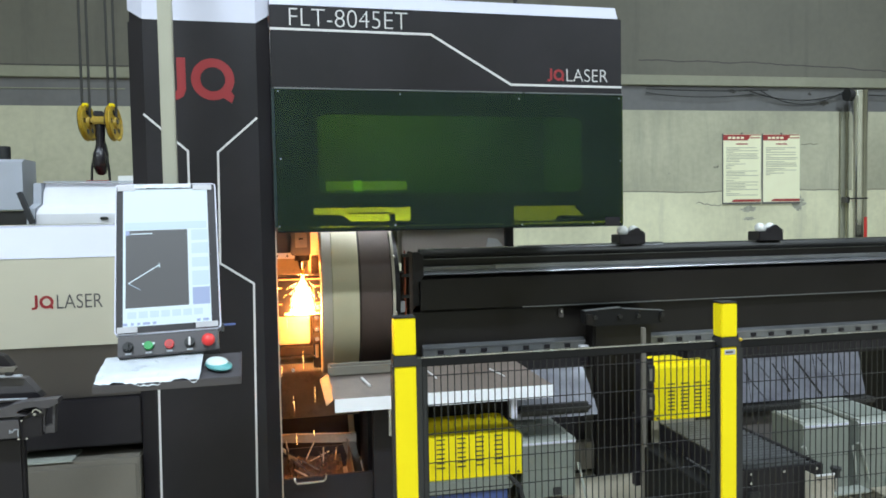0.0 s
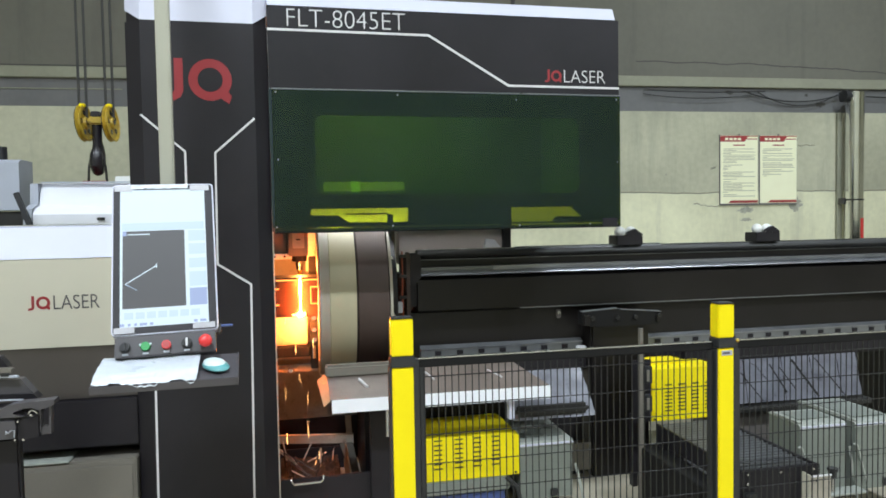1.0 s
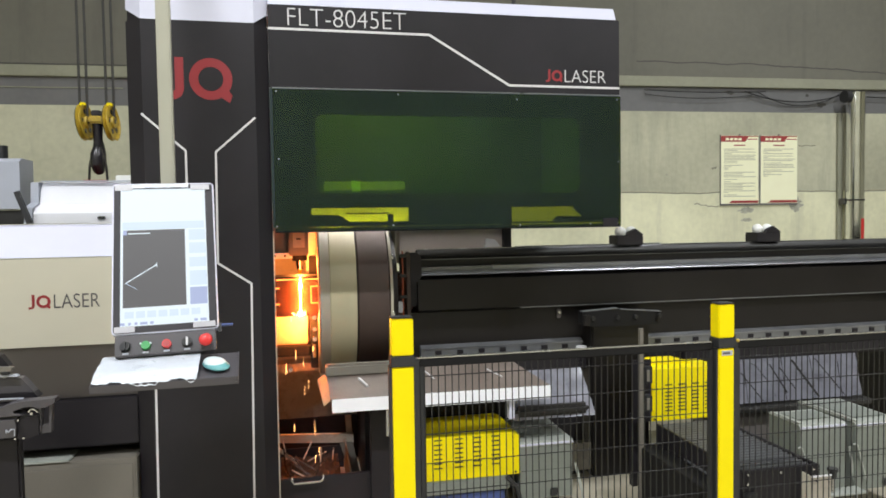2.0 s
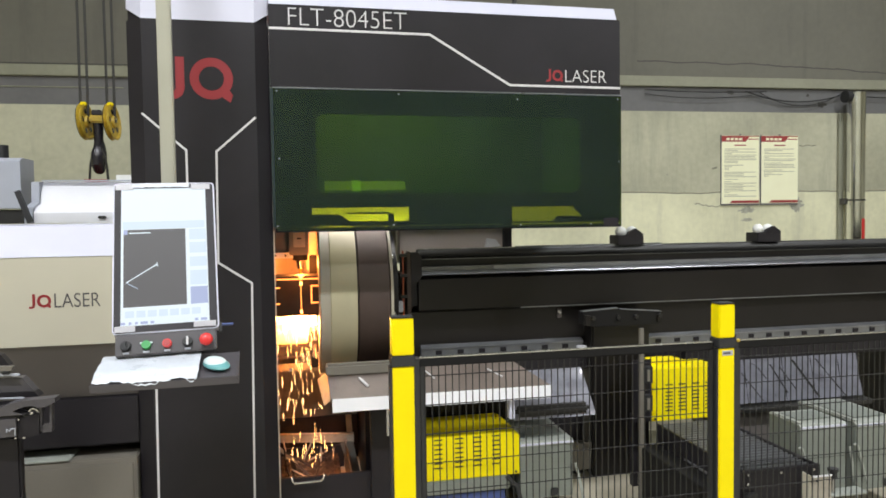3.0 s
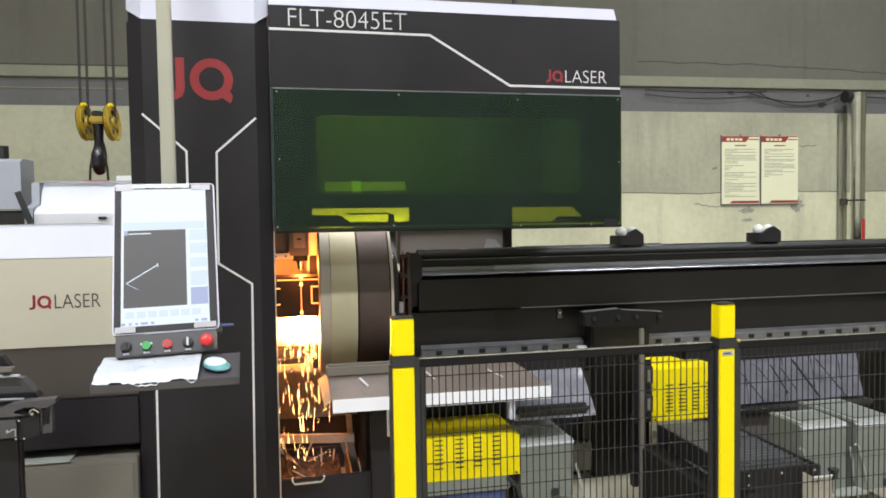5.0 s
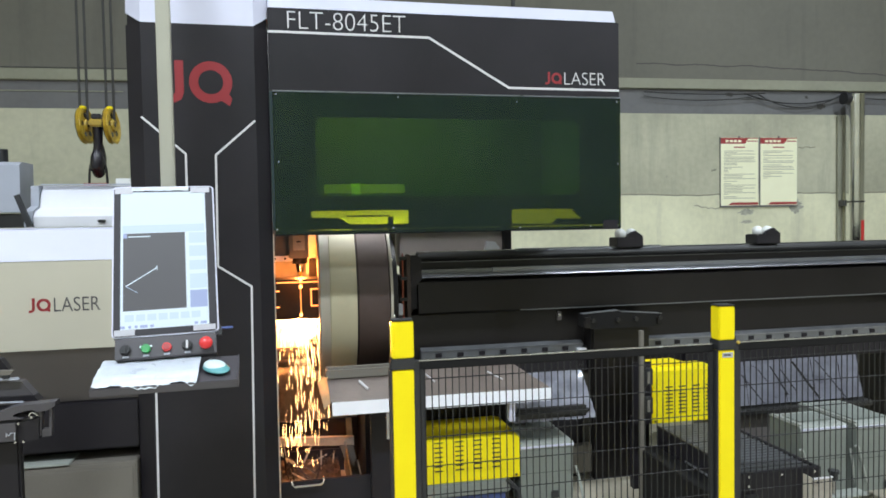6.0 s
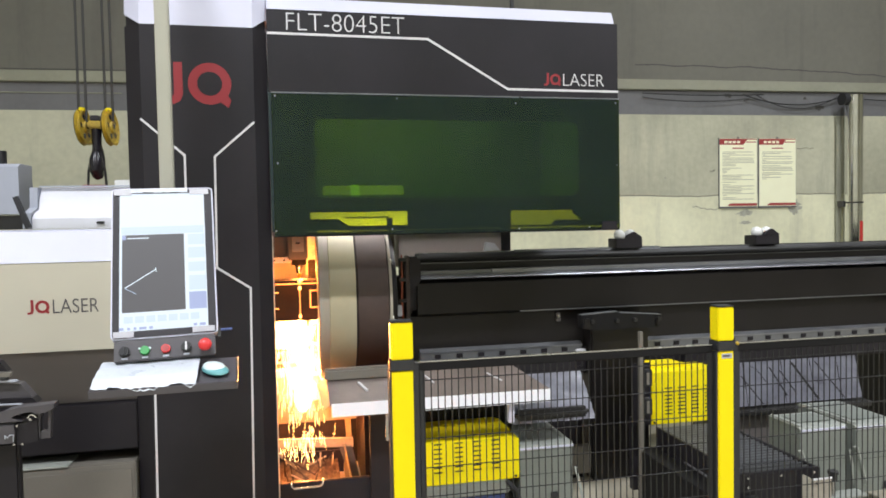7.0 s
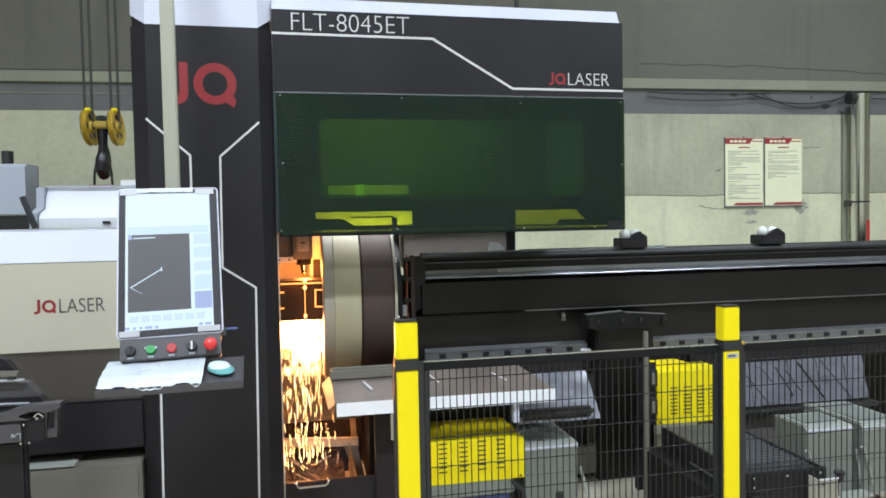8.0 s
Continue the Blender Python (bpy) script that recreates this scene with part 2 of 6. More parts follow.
def ball(bm, c, r, sx=1, sy=1, sz=1, n=16):
    bmesh.ops.create_uvsphere(bm, u_segments=n, v_segments=n // 2 + 2, radius=r, matrix=Matrix.Translation(c) @ Matrix.Diagonal((sx, sy, sz, 1)))
    return bm


def sweep(bm, pts, r, n=8):
    """A round bar along a line of points."""
    pts = [Vector(p) for p in pts]
    rings, before, q = [], None, None
    for i, p in enumerate(pts):
        way = (pts[min(i + 1, len(pts) - 1)] - pts[max(i - 1, 0)]).normalized()
        q = way.to_track_quat("Z", "Y").to_matrix() if q is None else before.rotation_difference(way).to_matrix() @ q
        before = way
        s = r[i] if isinstance(r, list) else r
        rings.append([bm.verts.new(p + q @ Vector((s * math.cos(2 * math.pi * k / n), s * math.sin(2 * math.pi * k / n), 0))) for k in range(n)])
    faces = [bm.faces.new(rings[0][::-1]), bm.faces.new(rings[-1])]
    for a, b in zip(rings, rings[1:]):
        for k in range(n):
            faces.append(bm.faces.new((a[k], a[(k + 1) % n], b[(k + 1) % n], b[k])))
    bmesh.ops.recalc_face_normals(bm, faces=faces)
    return bm


def lathe_x(bm, prof, cy, cz, n=72):
    """A closed outline of (x, radius) turned round an axis along x."""
    rings = [[bm.verts.new((x, cy + r * math.cos(2 * math.pi * k / n), cz + r * math.sin(2 * math.pi * k / n))) for k in range(n)] for x, r in prof]
    faces = []
    for a, b in zip(rings, rings[1:] + rings[:1]):
        for k in range(n):
            faces.append(bm.faces.new((a[k], a[(k + 1) % n], b[(k + 1) % n], b[k])))
    bmesh.ops.recalc_face_normals(bm, faces=faces)
    return bm


def lathe_ring(cx, cy, z0, z1, r0, r1, n=32):
    """An upright ring between two radii."""
    bm = bm_new()
    rings = [[bm.verts.new((cx + r * math.cos(2 * math.pi * k / n), cy + r * math.sin(2 * math.pi * k / n), z)) for k in range(n)] for r, z in ((r0, z0), (r1, z0), (r1, z1), (r0, z1))]
    for a, b in zip(rings, rings[1:] + rings[:1]):
        for k in range(n):
            bm.faces.new((a[k], a[(k + 1) % n], b[(k + 1) % n], b[k]))
    bmesh.ops.recalc_face_normals(bm, faces=bm.faces)
    return bm


def mesh_of(name, bm, mat, smooth=True):
    me = bpy.data.meshes.new(name)
    bm.to_mesh(me)
    bm.free()
    if smooth:
        me.shade_smooth()
        me.set_sharp_from_angle(angle=radians(32))
    me.materials.append(mat)
    return me


def base_of(ob):
    p = Vector((0, 0, 0))
    while ob is not None:
        p += ob.location
        ob = ob.parent
    return p


def part(name, bm, mat, parent, label="", local=False):
    """One mesh under a thing; its points are given in the hall, or in the thing's own space."""
    if not local:
        bmesh.ops.translate(bm, verts=bm.verts, vec=-base_of(parent))
    ob = new(name, mesh_of(name, bm, mat))
    ob.parent = parent
    return tagged(ob, label)


def thing(name, at, label, category, group="", kind=""):
    ob = new(name)
    ob.location = at
    ob.empty_display_size = 0.1
    return tagged(ob, label, category, group, kind)


def single(name, bm, mat, label, category, group="", kind=""):
    return tagged(new(name, mesh_of(name, bm, mat)), label, category, group, kind)


def lettering(name, text, x0, x1, z0, height, y, mat, parent, weight=-0.019):
    cu = bpy.data.curves.new(name, "FONT")
    cu.body, cu.size, cu.extrude, cu.offset = text, 1.0, 0.0, weight
    ob = new(name, cu)
    bpy.context.view_layer.update()
    me = bpy.data.meshes.new_from_object(ob)
    bpy.data.objects.remove(ob)
    bpy.data.curves.remove(cu)
    xs, ys = [v.co.x for v in me.vertices], [v.co.y for v in me.vertices]
    sx, sy = (x1 - x0) / (max(xs) - min(xs)), height / (max(ys) - min(ys))
    lx, ly, base = min(xs), min(ys), base_of(parent)
    for v in me.vertices:
        v.co = Vector((x0 + (v.co.x - lx) * sx, y, z0 + (v.co.y - ly) * sy)) - base
    me.materials.clear()
    me.materials.append(mat)
    ob = new(name, me)
    ob.parent = parent
    return ob


def strip(bm, pts, w, y, t=0.0012):
    """A flat band of width w along a line of (x, z) points, lying on a face towards -y."""
    pts = [Vector(p) for p in pts]
    left, right = [], []
    for i, p in enumerate(pts):
        a = (p - pts[i - 1]).normalized() if i else None
        b = (pts[i + 1] - p).normalized() if i + 1 < len(pts) else None
        na = Vector((-a.y, a.x)) if a else None
        nb = Vector((-b.y, b.x)) if b else None
        n = (na + nb).normalized() / max(0.5, (na + nb).normalized().dot(na)) if na and nb else (na or nb)
        left.append(p + n * w / 2)
        right.append(p - n * w / 2)
    prism(bm, [tuple(v) for v in left + right[::-1]], y - t, y, "y")
    return bm


def emblem(parent, x0, x1, z0, z1, y, red_only=False, light=None):
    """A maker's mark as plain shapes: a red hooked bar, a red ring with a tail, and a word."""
    h = z1 - z0
    unit = h if red_only else h * 0.9
    bar = [(x0 + unit * 0.5, z1), (x0 + unit * 0.3, z1), (x0 + unit * 0.3, z0 + unit * 0.24), (x0 + unit * 0.24, z0 + unit * 0.17), (x0 + unit * 0.06, z0 + unit * 0.16), (x0 + unit * 0.06, z0 - unit * 0.02), (x0 + unit * 0.3, z0), (x0 + unit * 0.44, z0 + unit * 0.08), (x0 + unit * 0.5, z0 + unit * 0.24)]
    part("mark_bar", prism(bm_new(), bar, y - 0.0012, y, "y"), M_RED, parent)
    cx, cz, r = x0 + unit * 1.12, z0 + h * 0.5, unit * 0.5
    ring = bm_new()
    turns = np.linspace(0, 2 * math.pi, 41)[:-1]
    loops = [[ring.verts.new((cx + q * math.cos(a), d, cz + q * math.sin(a))) for a in turns] for q, d in ((r, y), (r, y - 0.0012), (r * 0.58, y - 0.0012), (r * 0.58, y))]
    for a, b in zip(loops, loops[1:]):
        for k in range(40):
            ring.faces.new((a[k], a[(k + 1) % 40], b[(k + 1) % 40], b[k]))
    bmesh.ops.recalc_face_normals(ring, faces=ring.faces)
    part("mark_ring", ring, M_RED, parent)
    tail = [(cx + r * 0.42, cz - r * 0.42), (cx + r * 0.66, cz - r * 0.30), (cx + r * 0.98, cz - r * 0.78), (cx + r * 0.86, cz - r * 1.14), (cx + r * 0.5, cz - r * 0.9)]
    part("mark_tail", prism(bm_new(), tail, y - 0.0022, y - 0.0012, "y"), M_RED, parent)
    if red_only:
        return
    lettering("mark_lettering", "LASER", x0 + unit * 1.85, x1, z0, h, y - 0.001, light or M_LINE, parent, -0.004 if light else -0.014)


def turned(ob):
    """The rear wall stands slightly askew to the machine."""
    pivot = Matrix.Translation((6.0, 8.0, 0.0))
    ob.matrix_basis = pivot @ Matrix.Rotation(radians(-2.5), 4, "Z") @ pivot.inverted() @ ob.matrix_basis
    return ob


def screw(parent, x, y, z, r=0.0045):
    part("screw", cyl(bm_new(), (x, y + 0.002, z), (x, y - 0.003, z), r, 10), M_STEEL, parent)


# ---- the hall ----
def seam_line(x):
    """Height of the ragged joint between the two plaster courses."""
    return 1.815 + 0.022 * noise.noise((x * 1.1, 3.0, 0)) + 0.008 * noise.noise((x * 5.0, 7.0, 0))


SEAM = [(3.4 + 0.06 * k, seam_line(3.4 + 0.06 * k)) for k in range(101)]


def build_hall():
    single("floor", box(bm_new(), -12, 16, -9, 11, -0.2, 0), M_FLOOR, "worn beige painted concrete workshop floor", "floor", kind="structure")
    single("ceiling", box(bm_new(), -12, 16, -9, 11, 7.6, 7.8), M_CEIL, "pale sheet ceiling high over the hall", "ceiling", kind="structure")
    single("wall_west", box(bm_new(), -12.2, -12, -9, 11, 0, 7.6), M_PLASTER, "plain plaster side wall of the hall", "wall", kind="structure")
    single("wall_east", box(bm_new(), 16, 16.2, -9, 11, 0, 7.6), M_PLASTER, "plain plaster side wall of the hall", "wall", kind="structure")
    single("wall_south", box(bm_new(), -12, 16, -9.2, -9, 0, 7.6), M_PLASTER, "plain plaster wall behind the viewer", "wall", kind="structure")
    turned(single("wall_north", prism(bm_new(), [(-14, 1.815)] + SEAM + [(18, 1.815), (18, 2.86), (-14, 2.86)], 8.0, 8.25, "y"), M_PLASTER, "greyish cracked plaster course of the wall", "wall", kind="structure"))
    turned(single("wall_north_lower", prism(bm_new(), [(-14, 0), (18, 0), (18, 1.815)] + SEAM[::-1] + [(-14, 1.815)], 8.0, 8.25, "y"), M_PLASTER_LOW, "cream plaster lower course of the wall", "wall", kind="structure"))
    turned(single("wall_north_band", box(bm_new(), -14, 18, 8.03, 8.25, 2.86, 3.178), M_BAND, "dark grey painted band under a ledge", "wall", kind="structure"))
    turned(single("wall_north_ledge", box(bm_new(), -14, 18, 7.985, 8.25, 3.178, 3.308, 0.006), M_LEDGE, "bare concrete ledge along the wall", "ledge", kind="structure"))
    turned(single("wall_joint", box(bm_new(), -14, 3.0, 7.98, 7.985, 3.304, 3.317), M_CRACK_DARK, "dark joint line along the concrete ledge", "wall joint", kind="structure"))
    turned(single("wall_trim", box(bm_new(), -14, -2.0, 8.02, 8.03, 3.055, 3.066), M_LEDGE, "thin pale trim line along the grey band", "wall trim", kind="structure"))
    turned(single("wall_north_upper", box(bm_new(), -14, 18, 7.99, 8.25, 3.308, 7.6), M_UPPER, "dull grey rendered upper wall", "wall", kind="structure"))


build_hall()


def build_cracks():
    rng = random.Random(5)
    lines = [((6.5, 2.44), (6.75, 2.43)), ((5.24, 2.11), (5.31, 2.14)), ((5.0, 1.66), (5.35, 1.62))]
    lines += [((4.2, 3.50), (6.0, 3.48)), ((6.0, 3.48), (7.9, 3.40))]
    for a, b in ((3.5, 5.4), (6.45, 7.12), (7.4, 9.3)):
        pts = [(x, z - 0.004 + rng.uniform(-0.003, 0.003)) for x, z in SEAM if a <= x <= b]
        turned(single("crack", strip(bm_new(), pts, 0.013, 8.0, 0.001), M_CRACK, "dark crack along the joint of the plaster", "crack", "cracks in the wall", "structure"))
    for (x0, z0), (x1, z1) in lines:
        n = 40
        pts = [(x0 + (x1 - x0) * i / n, z0 + (z1 - z0) * i / n + 0.03 * noise.noise((i * 0.11, x0, 0)) + rng.uniform(-0.004, 0.004)) for i in range(n + 1)]
        turned(single("crack", strip(bm_new(), pts, 0.015 if x1 - x0 > 0.4 else 0.009, 8.0 if z0 < 3 else 7.99, 0.001), M_CRACK if z0 < 3 else M_CRACK_DARK, "thin dark crack in the wall plaster", "crack", "cracks in the wall", "structure"))


build_cracks()


def build_patch(x0, x1, z0, z1, seed):
    rng = random.Random(seed)
    cx, cz = (x0 + x1) / 2, (z0 + z1) / 2
    ring = [(cx + (x1 - x0) / 2 * math.cos(a) * rng.uniform(0.45, 1.25), cz + (z1 - z0) / 2 * math.sin(a) * rng.uniform(0.45, 1.25)) for a in np.linspace(0, 2 * math.pi, 37)[:-1]]
    turned(single("plaster_patch", prism(bm_new(), ring, 7.9985, 8.0, "y"), M_PATCH, "grey torn patch in the pale plaster", "wall patch", "patches in the wall", "structure"))


for spec in ((5.62, 5.86, 1.53, 1.62, 1), (6.37, 6.56, 1.55, 1.74, 2), (4.6, 4.63, 2.03, 2.06, 4), (5.66, 5.84, 1.42, 1.47, 6)):
    build_patch(*spec)


def build_cable(x0, x1, z, sag, r):
    pts = [(x0 + (x1 - x0) * i / 24, 7.99 - r, z - sag * 4 * (i / 24) * (1 - i / 24)) for i in range(25)]
    turned(single("cable", sweep(bm_new(), pts, r, 6), M_WIRE, "thin black cable sagging under the wall ledge", "cable", "cables along the wall"))


for spec in ((4.3, 6.0, 3.13, 0.02, 0.008), (5.7, 7.2, 3.13, 0.13, 0.008), (5.9, 7.1, 3.12, 0.17, 0.006), (4.3, 5.8, 3.08, 0.05, 0.006), (7.5, 9.5, 3.08, 0.02, 0.008)):
    build_cable(*spec)


boards = []


def build_stain(x0, x1, z0, z1, seed):
    """A torn dark spot on the painted band."""
    rng = random.Random(seed)
    cx, cz = (x0 + x1) / 2, (z0 + z1) / 2
    ring = [(cx + (x1 - x0) / 2 * math.cos(a) * rng.uniform(0.5, 1.1), cz + (z1 - z0) / 2 * math.sin(a) * rng.uniform(0.5, 1.1)) for a in np.linspace(0, 2 * math.pi, 25)[:-1]]
    turned(single("wall_stain", prism(bm_new(), ring, 8.0275, 8.03, "y"), M_CRACK_DARK, "dark ragged spot on the grey wall band", "wall stain", "spots on the wall band", "structure"))


for spec in ((6.76, 6.93, 2.935, 3.02, 11), (6.61, 6.67, 3.07, 3.12, 12), (5.45, 5.60, 3.09, 3.15, 13)):
    build_stain(*spec)


def build_poster(x0, rows, seed):
    rng = random.Random(seed)
    w, z0, z1, y = 0.540, 1.66, 2.55, 7.985
    p = thing("wall_poster", (x0 + w / 2, y, z0), "pale yellow notice board with red header and lines of print", "poster", "notices on the wall")
    boards.append(p)
    board = part("board", box(bm_new(), x0, x0 + w, y, y + 0.012, z0, z1), M_PAPER, p)
    part("frame", box(bm_new(), x0 - 0.004, x0 + 0.002, y - 0.004, y + 0.014, z0 - 0.015, z1 + 0.01), M_BAND, p, "thin dark edge strip")
    part("frame", box(bm_new(), x0 - 0.004, x0 + w + 0.004, y - 0.006, y + 0.014, z0 - 0.022, z0 - 0.002), M_BAND, p, "thin dark edge strip")
    part("header", box(bm_new(), x0 + 0.003, x0 + w - 0.003, y - 0.003, y, z1 - 0.012, z1 - 0.002), M_POSTER_RED, p, "red header strip")
    header = part("header", prism(bm_new(), [(x0 + 0.003, z1 - 0.078), (x0 + w * 0.645, z1 - 0.078), (x0 + w * 0.735, z1 - 0.0125), (x0 + 0.003, z1 - 0.0125)], y - 0.003, y, "y"), M_POSTER_RED, p, "red header block with slanted end")
    part("header_rule", prism(bm_new(), [(x0 + w * 0.70, z1 - 0.05), (x0 + w * 0.98, z1 - 0.05), (x0 + w * 0.98, z1 - 0.038), (x0 + w * 0.718, z1 - 0.038)], y - 0.003, y, "y"), M_POSTER_RED, p)
    part("footer", prism(bm_new(), [(x0 + w * 0.22, z0 + 0.008), (x0 + w - 0.003, z0 + 0.008), (x0 + w - 0.003, z0 + 0.04), (x0 + w * 0.29, z0 + 0.04)], y - 0.003, y, "y"), M_POSTER_RED, p, "red footer strip")
    part("hanger", box(bm_new(), x0 + w * 0.49, x0 + w * 0.52, y - 0.004, y + 0.012, z1 + 0.001, z1 + 0.022), M_BAND, p)
    for i in range(4):
        part("header_mark", box(bm_new(), x0 + 0.07 + i * 0.06, x0 + 0.115 + i * 0.06, y - 0.0055, y - 0.0032, z1 - 0.06, z1 - 0.03), M_PAPER, header)
    part("title_bar", box(bm_new(), x0 + w * 0.35, x0 + w * 0.65, y - 0.003, y, z1 - 0.132, z1 - 0.118), M_POSTER_RED, p)
    z = z1 - 0.17
    for i in range(rows):
        length = rng.choice((0.12, 0.2, 0.35, 0.8, 0.82, 0.84, 0.5, 0.84))
        part("print_line", box(bm_new(), x0 + 0.045, x0 + 0.045 + w * length, y - 0.002, y, z - 0.008, z), M_INK, board)
        z -= 0.020 if rng.random() < 0.8 else 0.032


build_poster(5.362, 29, 3)
build_poster(5.930, 17, 8)
for board in boards:
    turned(board)


def build_drop_rod():
    r = thing("drop_rod", (1.65, 4.2, 2.6), "thin dark supply conduit dropping to the hood", "conduit")
    part("rod", cyl(bm_new(), (1.34, 4.2, 2.52), (1.34, 4.2, 7.6), 0.014, 10), M_DARK, r)
    part("gland", cyl(bm_new(), (1.34, 4.2, 2.45), (1.34, 4.2, 2.56), 0.022, 10), M_RUBBER, r)
    part("saddle", box(bm_new(), 1.25, 1.43, 4.15, 4.25, 2.43, 2.452), M_DARK, r)


build_drop_rod()


def build_pipe():
    p = thing("downpipe", (7.36, 7.8, 0), "polished steel vertical pipe with black branch on the wall", "pipe")
    part("pipe", cyl(bm_new(), (7.195, 7.82, 0), (7.195, 7.82, 3.10), 0.112, 32), M_CHROME, p, "polished steel pipe")
    part("branch", sweep(bm_new(), [(7.16, 7.82, 3.05), (7.10, 7.82, 3.05), (7.06, 7.82, 3.05)], 0.07, 20), M_RUBBER, p, "dark rubber branch stub")
    part("branch_cap", sweep(bm_new(), [(7.06, 7.82, 3.05), (7.02, 7.82, 3.05)], 0.08, 20), M_RUBBER, p, "dark rubber end collar")
    # grey strip paints the pipe's shadow on the wall
    part("pipe_shadow_strip", box(bm_new(), 7.055, 7.125, 7.955, 7.985, 0, 2.85), M_LEDGE, p, "grey strip standing in for the pipe shadow")
    part("clamp", lathe_ring(7.195, 7.82, 1.675, 1.695, 0.112, 0.117), M_DARK, p, "thin dark pipe clamp")
    part("clamp_plate", box(bm_new(), 7.06, 7.085, 7.85, 7.95, 1.63, 1.71, 0.004), M_CRACK_DARK, p)
    arc = [(7.195 + 0.1135 * math.cos(a), 7.82 + 0.1135 * math.sin(a)) for a in np.linspace(radians(-88), radians(-10), 9)]
    arc += [(7.195 + 0.1122 * math.cos(a), 7.82 + 0.1122 * math.sin(a)) for a in np.linspace(radians(-10), radians(-88), 9)]
    part("tag", prism(bm_new(), arc, 1.0, 1.44, "z"), M_REDBTN, p, "red tape round the pipe")
    turned(p)


build_pipe()


def build_hoist():
    h = thing("crane_hook", (-1.62, 6, 1.87), "yellow hoist block with black hook hanging on ropes", "hoist hook")
    for x in (-1.727, -1.527):
        bm = lathe_x(bm_new(), [(-0.020, 0.02), (-0.022, 0.130), (-0.018, 0.148), (-0.005, 0.12), (0.005, 0.12), (0.018, 0.148), (0.022, 0.130), (0.010, 0.118), (0.008, 0.05), (0.026, 0.045), (0.026, 0.02)], 0, 0, 40)
        lean = Matrix.Translation((x + 0.008, 6.0, 2.338)) @ pose(0, 0, 0, 0, -4, -5)
        bmesh.ops.transform(bm, matrix=lean, verts=bm.verts)
        sheave = part("sheave", bm, M_SHEAVE, h, "worn yellow grooved sheave")
        for k in range(5):
            a = k * 2 * math.pi / 5 + 0.5
            hole = cyl(bm_new(), (0.0085, 0.083 * math.cos(a), 0.083 * math.sin(a)), (0.0115, 0.083 * math.cos(a), 0.083 * math.sin(a)), 0.022, 12)
            bmesh.ops.transform(hole, matrix=lean, verts=hole.verts)
            part("sheave_hole", hole, M_HOOK, sheave)
        # dark disc stands in for the rim lying in shadow
        rim = lathe_x(bm_new(), [(-0.026, 0.02), (-0.026, 0.142), (-0.0225, 0.142), (-0.0225, 0.02)], 0, 0, 40)
        bmesh.ops.transform(rim, matrix=lean, verts=rim.verts)
        part("side_plate", rim, M_HOOK, h, "dark disc for the shaded sheave rim")
        part("rope_guard", box(bm_new(), x - 0.018, x + 0.024, 5.95, 6.05, 2.462, 2.492, 0.006), M_YELLOW, h, "bright yellow rope guard")
    part("axle", cyl(bm_new(), (-1.765, 6, 2.35), (-1.49, 6, 2.35), 0.022, 16), M_HOOK, h)
    part("block", box(bm_new(), -1.685, -1.57, 5.94, 6.06, 2.325, 2.385, 0.012), M_SHEAVE, h, "yellow crosspiece")
    part("top_plate", box(bm_new(), -1.665, -1.59, 5.95, 6.05, 2.386, 2.43, 0.008), M_HOOK, h)
    part("shank", cyl(bm_new(), (-1.628, 6, 2.325), (-1.628, 6, 2.15), 0.04, 20, 0.034), M_HOOK, h)
    pts = [(-1.628, 6.0, 2.19), (-1.628, 6.018, 2.15), (-1.629, 6.03, 2.09), (-1.630, 6.026, 2.01), (-1.632, 6.0, 1.963), (-1.632, 5.974, 2.0), (-1.630, 5.966, 2.08), (-1.630, 5.975, 2.14)]
    part("hook", sweep(bm_new(), pts, [0.036, 0.044, 0.052, 0.052, 0.050, 0.054, 0.050, 0.03], 16), M_HOOK, h, "black forged hook")
    for dx in (-0.065, 0.06):
        part("sling", sweep(bm_new(), [(-1.628 + dx * 0.7, 5.98, 2.07), (-1.628 + dx, 5.98, 1.98), (-1.628 + dx * 1.1, 5.98, 1.87)], 0.010, 8), M_DARK, h)
    part("spreader", box(bm_new(), -1.735, -1.56, 5.94, 6.04, 1.845, 1.87, 0.004), M_POSTER_RED, h, "dull red spreader plate")
    for x in (-1.755, -1.70, -1.555, -1.50):
        part("rope", cyl(bm_new(), (x, 6, 2.38), (x, 6, 7.6), 0.0105, 8), M_ROPE, h, "greasy steel rope")


build_hoist()


# ---- the cutting machine ----
COL_L, COL_R, COL_Y = -0.767, -0.148, 3.25


